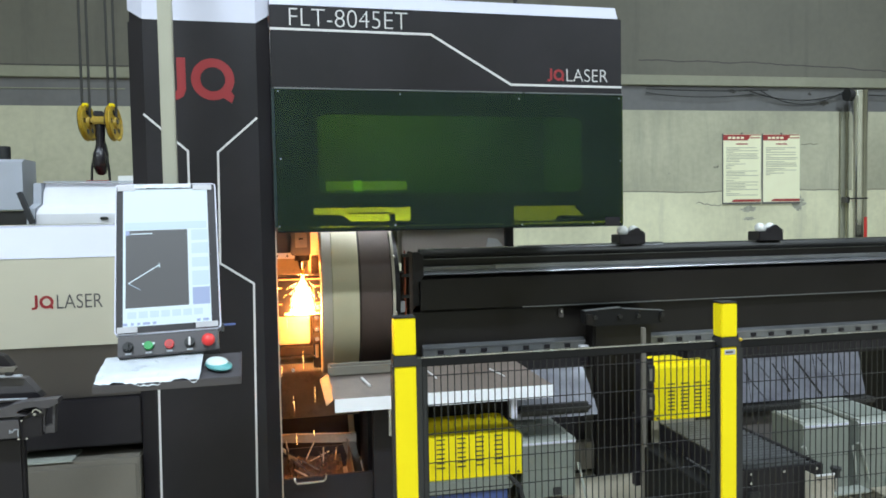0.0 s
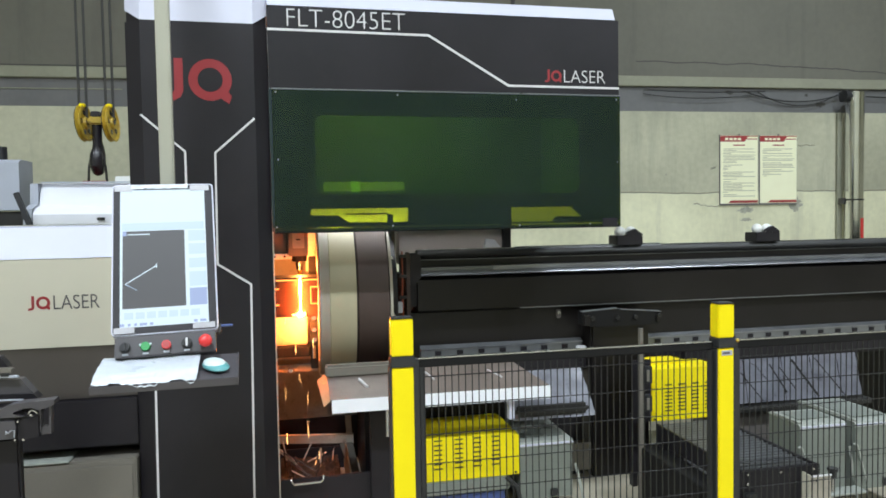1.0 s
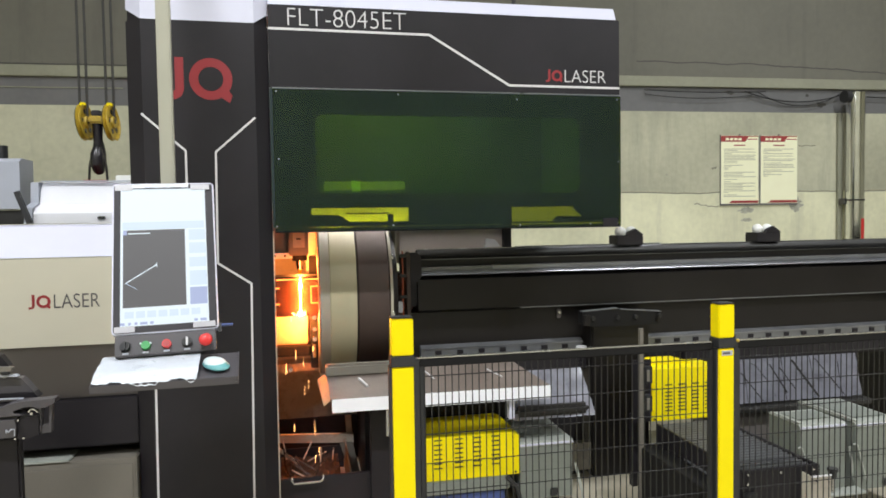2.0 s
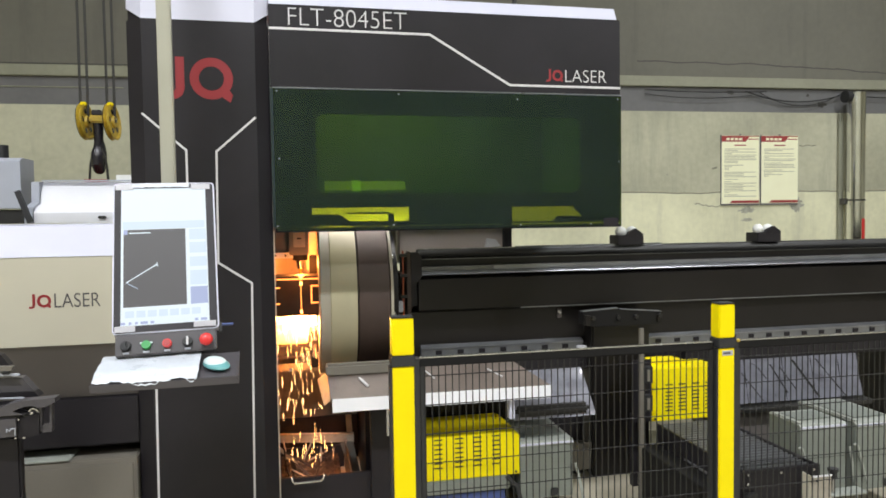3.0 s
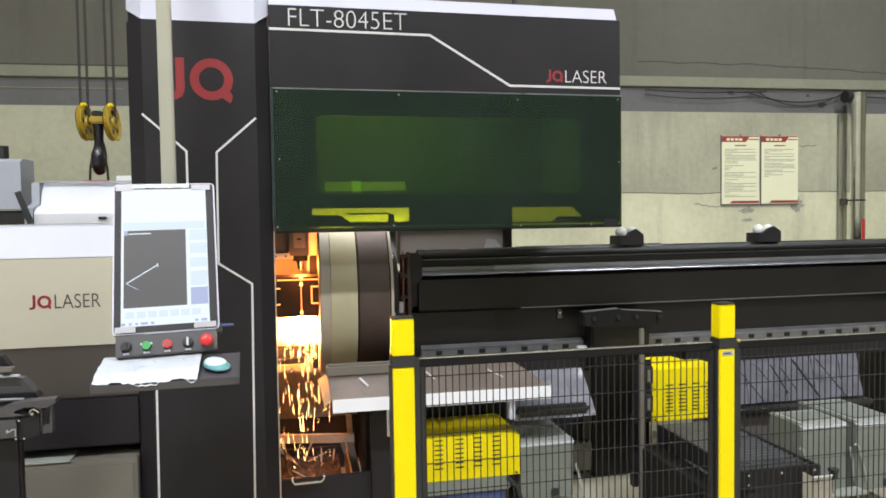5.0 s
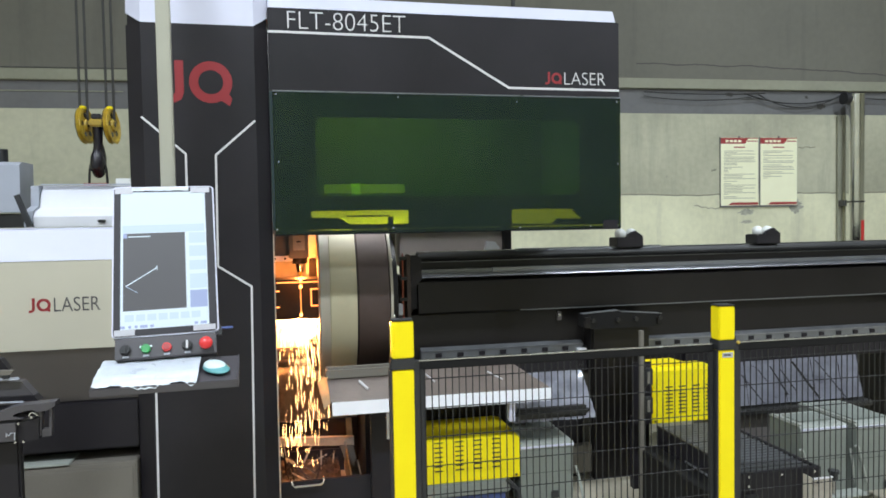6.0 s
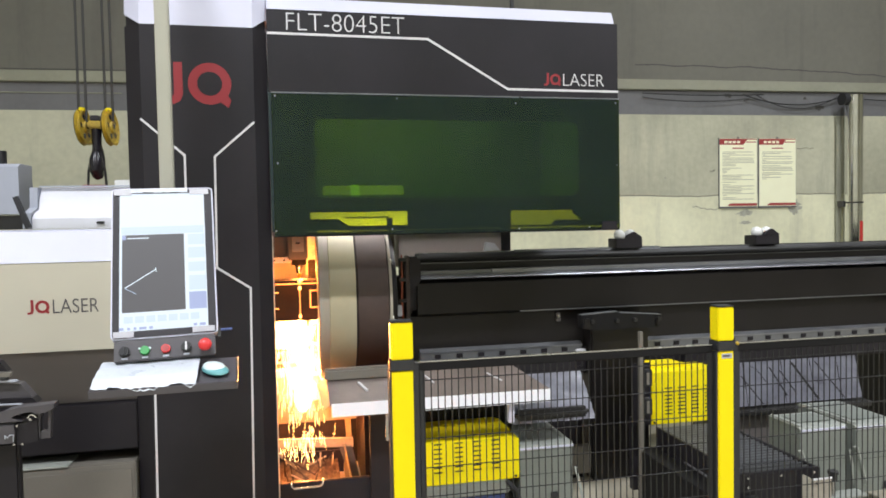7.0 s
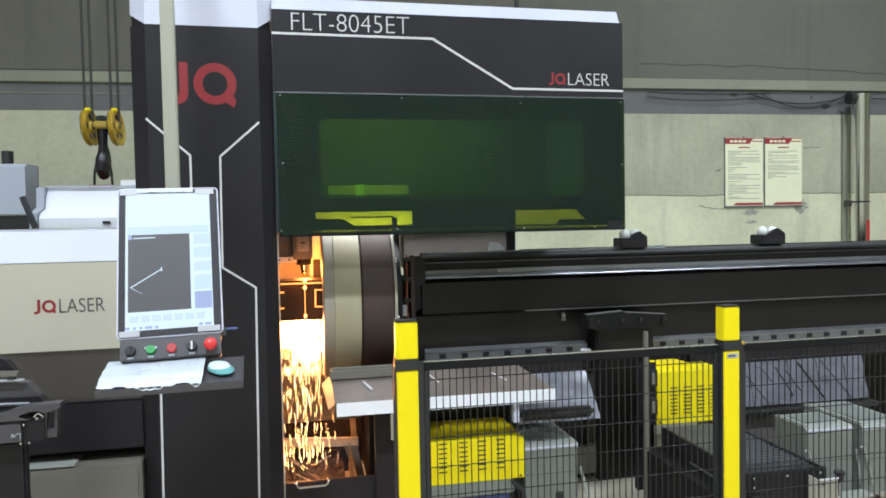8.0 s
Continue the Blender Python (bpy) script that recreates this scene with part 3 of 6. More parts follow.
def build_column():
    c = thing("machine_column", (-0.45, 3.6, 0), "black powder-coated machine column with white outline strips", "machine column")
    prof = [(COL_L, 3.31), (COL_L + 0.074, COL_Y), (COL_R - 0.058, COL_Y), (COL_R, 3.31), (COL_R, 3.37), (COL_R - 0.05, 3.37), (COL_R - 0.05, 3.42), (COL_L + 0.02, 3.42), (COL_L + 0.02, 4.9), (COL_L, 4.9)]
    part("shell", prism(bm_new(), prof, 0, 2.415, "z"), M_BLACK, c)
    neck = [(COL_L + 0.006, 3.318), (COL_L + 0.082, COL_Y + 0.012), (COL_R - 0.066, COL_Y + 0.012), (COL_R - 0.006, 3.318), (COL_R - 0.006, 3.36), (COL_L + 0.006, 3.36)]
    part("neck", prism(bm_new(), neck, 2.4152, 2.472, "z"), M_BLACK, c)
    bm = bm_new()
    lo = [(COL_L, 3.31), (COL_L + 0.074, COL_Y), (COL_R - 0.058, COL_Y), (COL_R, 3.31), (COL_R, 4.9), (COL_L, 4.9)]
    rings = []
    for z, k in ((2.415, 0.0), (2.47, 0.004), (2.80, 0.03)):
        rings.append([bm.verts.new((x, y + (k if y < 4 else 0), z + (0.055 if (abs(y - 3.31) < 0.01 and z < 2.45) else 0))) for x, y in lo])
    bm.faces.new(rings[-1])
    for a, b in zip(rings, rings[1:]):
        for i in range(6):
            bm.faces.new((a[i], a[(i + 1) % 6], b[(i + 1) % 6], b[i]))
    bmesh.ops.remove_doubles(bm, verts=bm.verts, dist=0.0005)
    part("cap", bm, M_WHITE, c, "silver-white painted cap")
    part("outline_strip", strip(bm_new(), [(-0.210, 1.985), (-0.387, 1.827), (-0.392, 1.319), (-0.246, 1.221), (-0.262, 0.0)], 0.0092, COL_Y), M_LINE, c, "white outline strip")
    part("outline_strip", strip(bm_new(), [(-0.700, 1.996), (-0.517, 1.832), (-0.517, 1.319), (-0.672, 1.221), (-0.684, 0.0)], 0.0092, COL_Y), M_LINE, c, "white outline strip")
    emblem(c, -0.610, -0.33, 2.062, 2.25, COL_Y, red_only=True)
    # pale strip stands in for the column edge lit by the cut
    part("lit_inner_edge", box(bm_new(), COL_R - 0.002, COL_R + 0.004, 3.33, 3.37, 0.0, 1.46), M_BAYLIGHT, c)


build_column()

HX0, HX1, HY = -0.145, 1.622, 3.3


def build_hood():
    h = thing("machine_hood", (0.74, 4.0, 1.45), "black machine hood with green window and white outline strip", "machine hood")
    part("front_panel", box(bm_new(), HX0, HX1, HY, HY + 0.03, 2.135, 2.52, 0.003), M_BLACK, h)
    part("top_trim", prism(bm_new(), [(HY - 0.001, 2.52), (HY + 0.03, 2.585), (HY + 0.10, 2.60), (HY + 0.16, 2.60), (HY + 0.16, 2.56), (HY + 0.03, 2.52)], HX0, HX1 - 0.02), M_WHITE, h, "silver-white sloping top edge")
    part("side_panel", prism(bm_new(), [(HY + 0.032, 1.47), (HY + 0.09, 1.47), (HY + 0.12, 1.64), (4.75, 1.64), (4.75, 2.519), (HY + 0.032, 2.519)], HX1 - 0.03, HX1), M_BLACK, h)
    part("roof", box(bm_new(), HX0, HX1 - 0.02, HY + 0.161, 4.75, 2.56, 2.60, 0.004), M_WHITE, h, "silver-white hood roof")
    # housing for the unseen lamp added under the roof
    part("added_light_housing", box(bm_new(), 0.06, 0.90, 3.78, 3.92, 2.535, 2.558, 0.003), M_WHITE, h, "slim white housing of an unseen strip light")
    part("rear_panel", box(bm_new(), HX0 + 0.01, HX1 - 0.035, 4.40, 4.43, 1.635, 2.45), M_INNER, h, "dim green inner panel")
    # backing of the acrylic: opening for the window and two low slots
    y0, y1 = HY - 0.003, HY + 0.012
    bm = bm_new()
    wx0, wx1, wz0, wz1 = 0.062, 1.40, 1.633, 2.013
    box(bm, HX0, HX1 - 0.002, y0, y1, wz1, 2.13)
    box(bm, HX0, wx0, y0, y1, wz0, wz1)
    box(bm, wx1, HX1 - 0.002, y0, y1, wz0, wz1)
    box(bm, HX0, 0.77, y0, y1, 1.567, wz0)
    box(bm, 0.77, HX1 - 0.002, y0, y1, 1.562, wz0)
    box(bm, HX0, 0.035, y0, y1, 1.478, 1.567)
    box(bm, 0.503, 0.77, y0, y1, 1.478, 1.567)
    box(bm, 0.77, 1.03, y0, y1, 1.478, 1.562)
    box(bm, 1.41, HX1 - 0.002, y0, y1, 1.478, 1.562)
    prism(bm, [(0.035, 1.478), (0.035, 1.536), (0.165, 1.534), (0.216, 1.50), (0.503, 1.498), (0.503, 1.478)], y0, y1, "y")
    prism(bm, [(1.41, 1.478), (1.03, 1.478), (1.03, 1.489), (1.25, 1.487), (1.272, 1.513), (1.41, 1.511)][::-1], y0, y1, "y")
    prism(bm, [(1.41, 1.5112), (1.41, 1.562), (1.368, 1.562), (1.364, 1.552)], y0, y1, "y")
    box(bm, 0.20, 0.41, y0 + 0.020, y0 + 0.026, 1.536, 1.543)
    box(bm, 0.402, 0.43, y0 + 0.020, y0 + 0.026, 1.48, 1.5355)
    part("window_backing", bm, M_BACKING, h)
    for cx, cz, sx, sz in ((wx0, wz1, 1, -1), (wx0, wz0, 1, 1), (wx1, wz1, -1, -1), (wx1, wz0, -1, 1)):
        arc = [(cx, cz)] + [(cx + sx * 0.04 * (1 - math.sin(a)), cz + sz * 0.04 * (1 - math.cos(a))) for a in np.linspace(0, math.pi / 2, 7)]
        part("window_corner", prism(bm_new(), arc, y0, y1, "y"), M_BACKING, h)
    pane = part("window_pane", box(bm_new(), HX0 + 0.012, HX1 - 0.001, HY - 0.012, HY - 0.006, 1.458, 2.128), M_GLASS, h, "dark green laser-safety acrylic pane")
    part("pane_edge", box(bm_new(), HX0 + 0.012, HX1 - 0.001, HY - 0.014, HY - 0.001, 2.129, 2.134), M_RAIL, h, "thin bright sheet edge")
    part("pane_foot", box(bm_new(), HX0 + 0.012, HX1 - 0.001, HY - 0.004, HY + 0.03, 1.452, 1.472), M_BLACK, h)
    part("outline_strip", strip(bm_new(), [(HX0, 2.4085), (0.62, 2.4065), (1.025, 2.172), (HX1, 2.171)], 0.011, HY), M_LINE, h, "white outline strip")
    lettering("type_lettering", "FLT-8045ET", -0.055, 0.506, 2.425, 0.082, HY - 0.001, M_LINE, h)
    emblem(h, 1.215, 1.545, 2.195, 2.258, HY)
    for x, z in ((-0.115, 2.115), (0.46, 2.112), (1.06, 2.10), (1.60, 2.11), (-0.11, 1.80), (1.605, 1.79), (-0.125, 1.482), (0.425, 1.48), (1.07, 1.47), (1.45, 1.47), (1.60, 1.47)):
        screw(pane, x, HY - 0.012, z)
    part("hook_plate", box(bm_new(), 1.52, 1.60, HY - 0.02, HY - 0.012, 1.455, 1.50, 0.002), M_BLACK, h)
    part("side_lining", box(bm_new(), HX1 - 0.04, HX1 - 0.033, HY + 0.05, 4.39, 1.64, 2.45), M_INNER, h)
    part("hood_light_housing", box(bm_new(), 0.0, 0.64, 3.70, 3.74, 1.607, 1.63, 0.004), M_WHITE, h, "slim white housing of an unseen strip light")
    # reflector added behind the slot, tilted to brighten it
    part("slot_reflector", prism(bm_new(), [(3.80, 1.49), (3.80, 1.50), (3.92, 1.615), (3.93, 1.61)], -0.02, 0.66), M_LIP, h, "pale tilted reflector added behind the low slot")
    part("inner_beam", prism(bm_new(), [(4.05, 1.675), (4.05, 1.685), (4.10, 1.74), (4.13, 1.74), (4.13, 1.675)], 0.12, 0.60), M_GANTRY, h, "green gantry beam behind the window")
    # bright plate stands in for a spot of light on the beam
    part("beam_light_spot", prism(bm_new(), [(4.02, 1.672), (4.02, 1.68), (4.09, 1.745), (4.095, 1.735)], 0.28, 0.33), M_GANTRY_LIGHT, h)


build_hood()


def build_bay():
    b = thing("cutting_bay", (0.1, 4.4, 0), "smoke-stained sheet-metal cutting bay around the work", "cutting bay")
    part("rear_panel", box(bm_new(), -0.72, 0.62, 4.70, 4.74, 0.0, 1.47), M_BAY, b)
    part("rear_cover", box(bm_new(), 0.63, 1.42, 4.55, 4.9, 1.20, 1.49, 0.01), M_COVER, b, "brown-grey rear cover")
    part("label_plate", prism(bm_new(), [(1.217, 1.308), (1.33, 1.312), (1.29, 1.363), (1.23, 1.372)], 4.52, 4.55, "y"), M_LIP, b, "pale folded tag")
    part("cover_post", box(bm_new(), 1.345, 1.40, 4.50, 4.545, 1.18, 1.49, 0.004), M_BLACK, b)
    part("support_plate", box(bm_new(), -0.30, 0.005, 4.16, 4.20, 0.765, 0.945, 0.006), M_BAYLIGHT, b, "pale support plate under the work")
    part("support_post", box(bm_new(), 0.02, 0.07, 4.14, 4.22, 0.62, 1.30, 0.006), M_DARK, b)
    part("support_shelf", box(bm_new(), -0.34, 0.02, 4.12, 4.30, 0.70, 0.762, 0.006), M_DARK, b)
    part("support_arm", box(bm_new(), -0.30, 0.10, 4.15, 4.32, 0.60, 0.65, 0.006), M_BAY, b)
    for i, x in enumerate((-0.19, -0.10)):
        part("bolt", cyl(bm_new(), (x, 4.15, 0.62), (x, 4.12, 0.62), 0.012, 10), M_STEEL, b)
    # pale plate added where the back wall is lit by the cut
    part("side_plate", box(bm_new(), 0.004, 0.085, 4.30, 4.33, 1.20, 1.62), M_BAYLIGHT, b, "pale plate standing in for the lit back wall")
    for z in (0.80, 0.86, 0.93):
        part("guide_screw", cyl(bm_new(), (0.045, 4.139, z), (0.045, 4.115, z), 0.014, 10), M_STEEL, b)
    part("guide_roller", cyl(bm_new(), (0.035, 4.12, 0.69), (0.035, 4.12, 0.77), 0.018, 14), M_STEEL, b)
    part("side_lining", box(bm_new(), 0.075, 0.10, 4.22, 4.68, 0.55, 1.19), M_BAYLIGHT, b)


build_bay()


def build_head():
    h = thing("laser_cutter", (-0.03, 3.95, 1.2), "grey laser cutter with copper nozzle over the steel tube", "laser cutter")
    part("housing", box(bm_new(), -0.09, 0.02, 3.88, 4.04, 1.315, 1.64, 0.006), M_CABINET, h)
    part("lens_cover", box(bm_new(), -0.065, 0.0, 3.872, 3.879, 1.36, 1.46, 0.002), M_BAY, h)
    part("sensor_slot", box(bm_new(), -0.045, -0.022, 3.867, 3.871, 1.405, 1.413), M_BLACK, h)
    part("side_block", box(bm_new(), -0.21, -0.092, 3.92, 4.06, 1.33, 1.64, 0.005), M_SLOPE, h)
    part("mount_plate", box(bm_new(), -0.22, -0.07, 3.90, 3.918, 1.298, 1.33, 0.003), M_LIP, h, "pale mounting plate")
    for x in (-0.165, -0.11):
        part("mount_screw", cyl(bm_new(), (x, 3.90, 1.314), (x, 3.895, 1.314), 0.006, 10), M_DARK, h)
    part("collar", cyl(bm_new(), (-0.03, 3.93, 1.315), (-0.03, 3.93, 1.285), 0.042, 24), M_DARK, h)
    part("nozzle_body", cyl(bm_new(), (-0.03, 3.93, 1.285), (-0.03, 3.93, 1.235), 0.024, 24, 0.016), M_STEEL, h)
    part("nozzle", cyl(bm_new(), (-0.03, 3.93, 1.235), (-0.03, 3.93, 1.205), 0.015, 24, 0.005), M_SHEAVE, h, "copper nozzle tip")


build_head()

TUBE_Z, TUBE_Y = 1.083, 4.0


def build_work_tube():
    t = thing("steel_tube", (0.3, TUBE_Y, TUBE_Z), "square mill-scale steel tube gripped by the chuck", "steel tube")
    bm = bm_new()
    box(bm, -0.62, 2.6, TUBE_Y - 0.11, TUBE_Y + 0.11, TUBE_Z - 0.112, TUBE_Z + 0.112, 0.012)
    tube = part("tube_wall", bm, M_TUBE, t)
    part("cut_slot", strip(bm_new(), [(-0.030, 1.186), (-0.029, 0.985)], 0.0042, TUBE_Y - 0.11), M_EMBER, t, "white-hot cut slot")
    part("cut_window", strip(bm_new(), [(0.075, 1.14), (0.028, 1.14), (0.028, 1.045), (0.075, 1.045)], 0.007, TUBE_Y - 0.11), M_EMBER, t, "glowing edge of a cut opening")
    for z, r in ((1.197, 0.010), (1.155, 0.009), (0.996, 0.008)):
        part("molten_bead", ball(bm_new(), (-0.029, TUBE_Y - 0.112, z), r, 1, 0.5, 1.3, 12), M_BEAD, tube, "bead of molten steel on the cut")
    for z in (1.13, 1.04):
        part("cut_mark", box(bm_new(), -0.165, -0.145, TUBE_Y - 0.113, TUBE_Y - 0.11, z, z + 0.007), M_EMBER, tube)
    # emissive strip stands in for the cut's light along the tube edge
    part("lit_upper_edge", box(bm_new(), -0.16, 0.08, TUBE_Y - 0.113, TUBE_Y - 0.1105, TUBE_Z + 0.094, TUBE_Z + 0.101), M_EMBER, t, "glowing strip for light on the upper edge")


build_work_tube()


def build_chuck():
    c = thing("rotary_chuck", (0.28, TUBE_Y, 0.6), "large round rotary chuck, beige ring and dark steel ring", "chuck")
    part("front_ring", lathe_x(bm_new(), [(0.066, 0.17), (0.066, 0.445), (0.074, 0.456), (0.122, 0.456), (0.122, 0.17)], TUBE_Y, TUBE_Z), M_CHUCK, c, "grey-beige painted ring")
    part("body_ring", lathe_x(bm_new(), [(0.1225, 0.17), (0.1225, 0.4565), (0.127, 0.460), (0.255, 0.460), (0.262, 0.456), (0.262, 0.17)], TUBE_Y, TUBE_Z), M_RING, c, "beige painted ring")
    part("seam_ring", lathe_x(bm_new(), [(0.262, 0.17), (0.262, 0.448), (0.268, 0.448), (0.268, 0.17)], TUBE_Y, TUBE_Z), M_BLACK, c)
    part("dark_ring", lathe_x(bm_new(), [(0.268, 0.17), (0.268, 0.448), (0.274, 0.455), (0.432, 0.455), (0.438, 0.448), (0.438, 0.17)], TUBE_Y, TUBE_Z), M_CHUCK_DARK, c, "dark brown steel ring")
    flange = part("rear_flange", lathe_x(bm_new(), [(0.438, 0.17), (0.438, 0.462), (0.452, 0.462), (0.452, 0.17)], TUBE_Y, TUBE_Z), M_CHUCK, c, "thin grey flange")
    part("rear_hub", lathe_x(bm_new(), [(0.452, 0.15), (0.452, 0.36), (0.49, 0.36), (0.50, 0.30), (0.50, 0.15)], TUBE_Y, TUBE_Z), M_BLACK, c)
    for k in range(8):
        a = k * math.pi / 4 + 0.2
        y, z = TUBE_Y + 0.40 * math.cos(a), TUBE_Z + 0.40 * math.sin(a)
        part("flange_bolt", cyl(bm_new(), (0.452, y, z), (0.466, y, z), 0.014, 6), M_STEEL, flange)
    prof = [(0.30, 3.7), (0.30, 4.3), (0.46, 4.3), (0.46, 3.7)]
    part("pedestal", prism(bm_new(), prof, 0.0, 0.70, "z"), M_BLACK, c)


build_chuck()


def build_slag_drawer():
    d = thing("slag_bin", (0.05, 3.7, 0), "black steel slag drawer half full of glowing scrap", "slag bin")
    x0, x1, y0, y1, zr, zb = -0.20, 0.20, 3.42, 4.06, 0.232, 0.03
    part("front", box(bm_new(), x0 - 0.03, x1 + 0.10, y0 - 0.02, y0, 0.0, zr, 0.004), M_BLACK, d)
    part("side", box(bm_new(), x0 - 0.015, x0, y0 + 0.001, y1, zb, zr), M_BAY, d)
    part("side", box(bm_new(), x1 + 0.002, x1 + 0.012, y0 + 0.001, y1, zb, zr - 0.03), M_CABINET, d)
    part("rear", box(bm_new(), x0, x1, y1 + 0.001, y1 + 0.015, zb, zr - 0.07), M_BLACK, d)
    part("bottom", box(bm_new(), x0 - 0.01, x1, y0 + 0.001, y1, 0.01, 0.03), M_BAY, d)
    part("handle", sweep(bm_new(), [(-0.088, y0 - 0.018, 0.236), (-0.09, y0 - 0.04, 0.236), (-0.088, y0 - 0.046, 0.226), (-0.078, y0 - 0.048, 0.214), (0.05, y0 - 0.048, 0.216), (0.062, y0 - 0.046, 0.226), (0.064, y0 - 0.04, 0.238), (0.064, y0 - 0.018, 0.238)], 0.006, 8), M_STEEL, d, "bright bent-wire handle")
    rng = random.Random(2)
    bm = bmesh.new()
    n = 22
    grid = [[bm.verts.new((x0 + 0.005 + (x1 - x0 - 0.04) * i / n, y0 + 0.01 + (y1 - y0 - 0.02) * j / n, 0.115 + 0.02 * noise.noise((i * 0.5, j * 0.5, 0)) + rng.uniform(-0.008, 0.008))) for j in range(n + 1)] for i in range(n + 1)]
    for i in range(n):
        for j in range(n):
            bm.faces.new((grid[i][j], grid[i + 1][j], grid[i + 1][j + 1], grid[i][j + 1]))
    tagged(part("slag", bm, M_TUBE, d, "heap of dark slag"), kind="stuff")
    for k in range(18):
        x, y, a, length = rng.uniform(x0 + 0.03, x1 - 0.06), rng.uniform(y0 + 0.05, y0 + 0.6), rng.uniform(0, 3.14), rng.uniform(0.04, 0.2)
        lift = rng.uniform(0.02, 0.11)
        p, q = Vector((x - math.cos(a) * length / 2, y - math.sin(a) * length / 2, 0.128)), Vector((x + math.cos(a) * length / 2, y + math.sin(a) * length / 2, 0.128 + lift))
        p.x, q.x = min(max(p.x, x0 + 0.01), x1 - 0.03), min(max(q.x, x0 + 0.01), x1 - 0.03)
        p.y, q.y = max(p.y, y0 + 0.02), max(q.y, y0 + 0.02)
        part("scrap_sliver", cyl(bm_new(), p, q, 0.0045, 4), M_TUBE if k % 3 else M_BAY, d)
    b = thing("slag_chute", (0.03, 4.1, 0.0), "smoke-stained steel frame over the slag drawer", "chute")
    part("crossbar", prism(bm_new(), [(-0.215, 0.200), (-0.215, 0.246), (0.262, 0.219), (0.262, 0.166)], 4.08, 4.11, "y"), M_BAY, b, "worn pale crossbar")
    part("post", prism(bm_new(), [(0.222, 0.212), (0.256, 0.210), (0.250, 0.33), (0.216, 0.33)], 4.112, 4.14, "y"), M_BAY, b)
    part("strut", prism(bm_new(), [(-0.185, 0.208), (-0.168, 0.213), (-0.06, 0.118), (-0.075, 0.112)], 3.93, 3.95, "y"), M_BAY, b, "thin slanting strut")
    part("side_sheet", prism(bm_new(), [(0.172, 0.204), (0.250, 0.20), (0.292, 0.0), (0.236, 0.0)], 3.99, 4.0, "y"), M_CABINET, b, "olive side sheet")
    # black sheet in place of the shaded gap behind the crossbar
    part("gap_shade_sheet", box(bm_new(), -0.24, 0.32, 4.30, 4.31, 0.0, 0.275), M_BLACK, b)


build_slag_drawer()


def build_chute_plate():
    p = thing("chute_plate", (0.65, 3.25, 0.6), "scuffed sloping unloading plate with white folded lip", "chute plate")
    bm = prism(bm_new(), [(0.10, 3.20), (1.188, 3.20), (1.062, 3.43), (1.062, 3.50), (0.09, 3.50)], -0.005, 0.005, "z")
    for v in bm.verts:
        v.co.z += 0.662 + (v.co.y - 3.20) * 0.36
    part("plate", bm, M_PLATE, p)
    part("lip", prism(bm_new(), [(3.192, 0.603), (3.198, 0.603), (3.206, 0.664), (3.196, 0.666)], 0.108, 1.192), M_LIP, p, "white painted folded lip")
    wing = bm_new()
    corners = [(0.110, 3.20, 0.667), (0.070, 3.205, 0.636), (0.046, 3.52, 0.690), (0.084, 3.52, 0.718)]
    ring = [wing.verts.new(c) for c in corners] + [wing.verts.new((x + 0.006, y + 0.002, z)) for x, y, z in corners]
    for f in ((0, 1, 2, 3), (7, 6, 5, 4), (0, 4, 5, 1), (1, 5, 6, 2), (2, 6, 7, 3), (3, 7, 4, 0)):
        wing.faces.new([ring[k] for k in f])
    part("end_wing", wing, M_WING, p, "folded end wing tinted amber for spark light")
    part("brush_strip", box(bm_new(), 0.085, 0.46, 3.375, 3.43, 0.728, 0.792, 0.012), M_CABINET, p, "dull olive edge strip")
    for a, b, r in (((0.247, 3.342, 0.726), (0.283, 3.275, 0.700), 0.007), ((0.581, 3.371, 0.737), (0.617, 3.299, 0.711), 0.004), ((0.906, 3.353, 0.730), (0.964, 3.282, 0.704), 0.004)):
        part("cable_tie", cyl(bm_new(), a, b, r, 6), M_LINE, p, "white cable tie")
    part("leg", box(bm_new(), 0.98, 1.01, 3.22, 3.26, 0.5, 0.655, 0.003), M_WHITE, p)
    part("bracket", cyl(bm_new(), (0.372, 3.23, 0.463), (0.372, 3.23, 0.605), 0.010, 12), M_STEEL, p)
    part("support_arm", box(bm_new(), 0.2, 1.1, 3.42, 3.5, 0.62, 0.70, 0.004), M_BLACK, p)
    w = thing("wrapped_plate", (1.22, 3.35, 0.46), "film-wrapped grey sheet hanging by the machine bed", "wrapped sheet")
    bm = bm_new()
    rng = random.Random(4)
    n, k = 14, 10
    grid = []
    for i in range(n + 1):
        row = []
        for j in range(k + 1):
            u, v = i / n, j / k
            row.append(bm.verts.new((1.0 + u * 0.455 + v * 0.032, 3.44 - 0.13 * v + rng.uniform(-0.006, 0.006), 0.69 - 0.228 * v)))
        grid.append(row)
    for i in range(n):
        for j in range(k):
            bm.faces.new((grid[i][j], grid[i][j + 1], grid[i + 1][j + 1], grid[i + 1][j]))
    bmesh.ops.solidify(bm, geom=bm.faces[:], thickness=0.006)
    part("sheet", bm, M_WRAP, w)
    part("lower_edge", box(bm_new(), 1.04, 1.45, 3.295, 3.36, 0.475, 0.53, 0.02), M_DARK, w)
    part("hanger", box(bm_new(), 1.0, 1.45, 3.45, 3.5, 0.686, 0.76, 0.004), M_BLACK, w)


build_chute_plate()


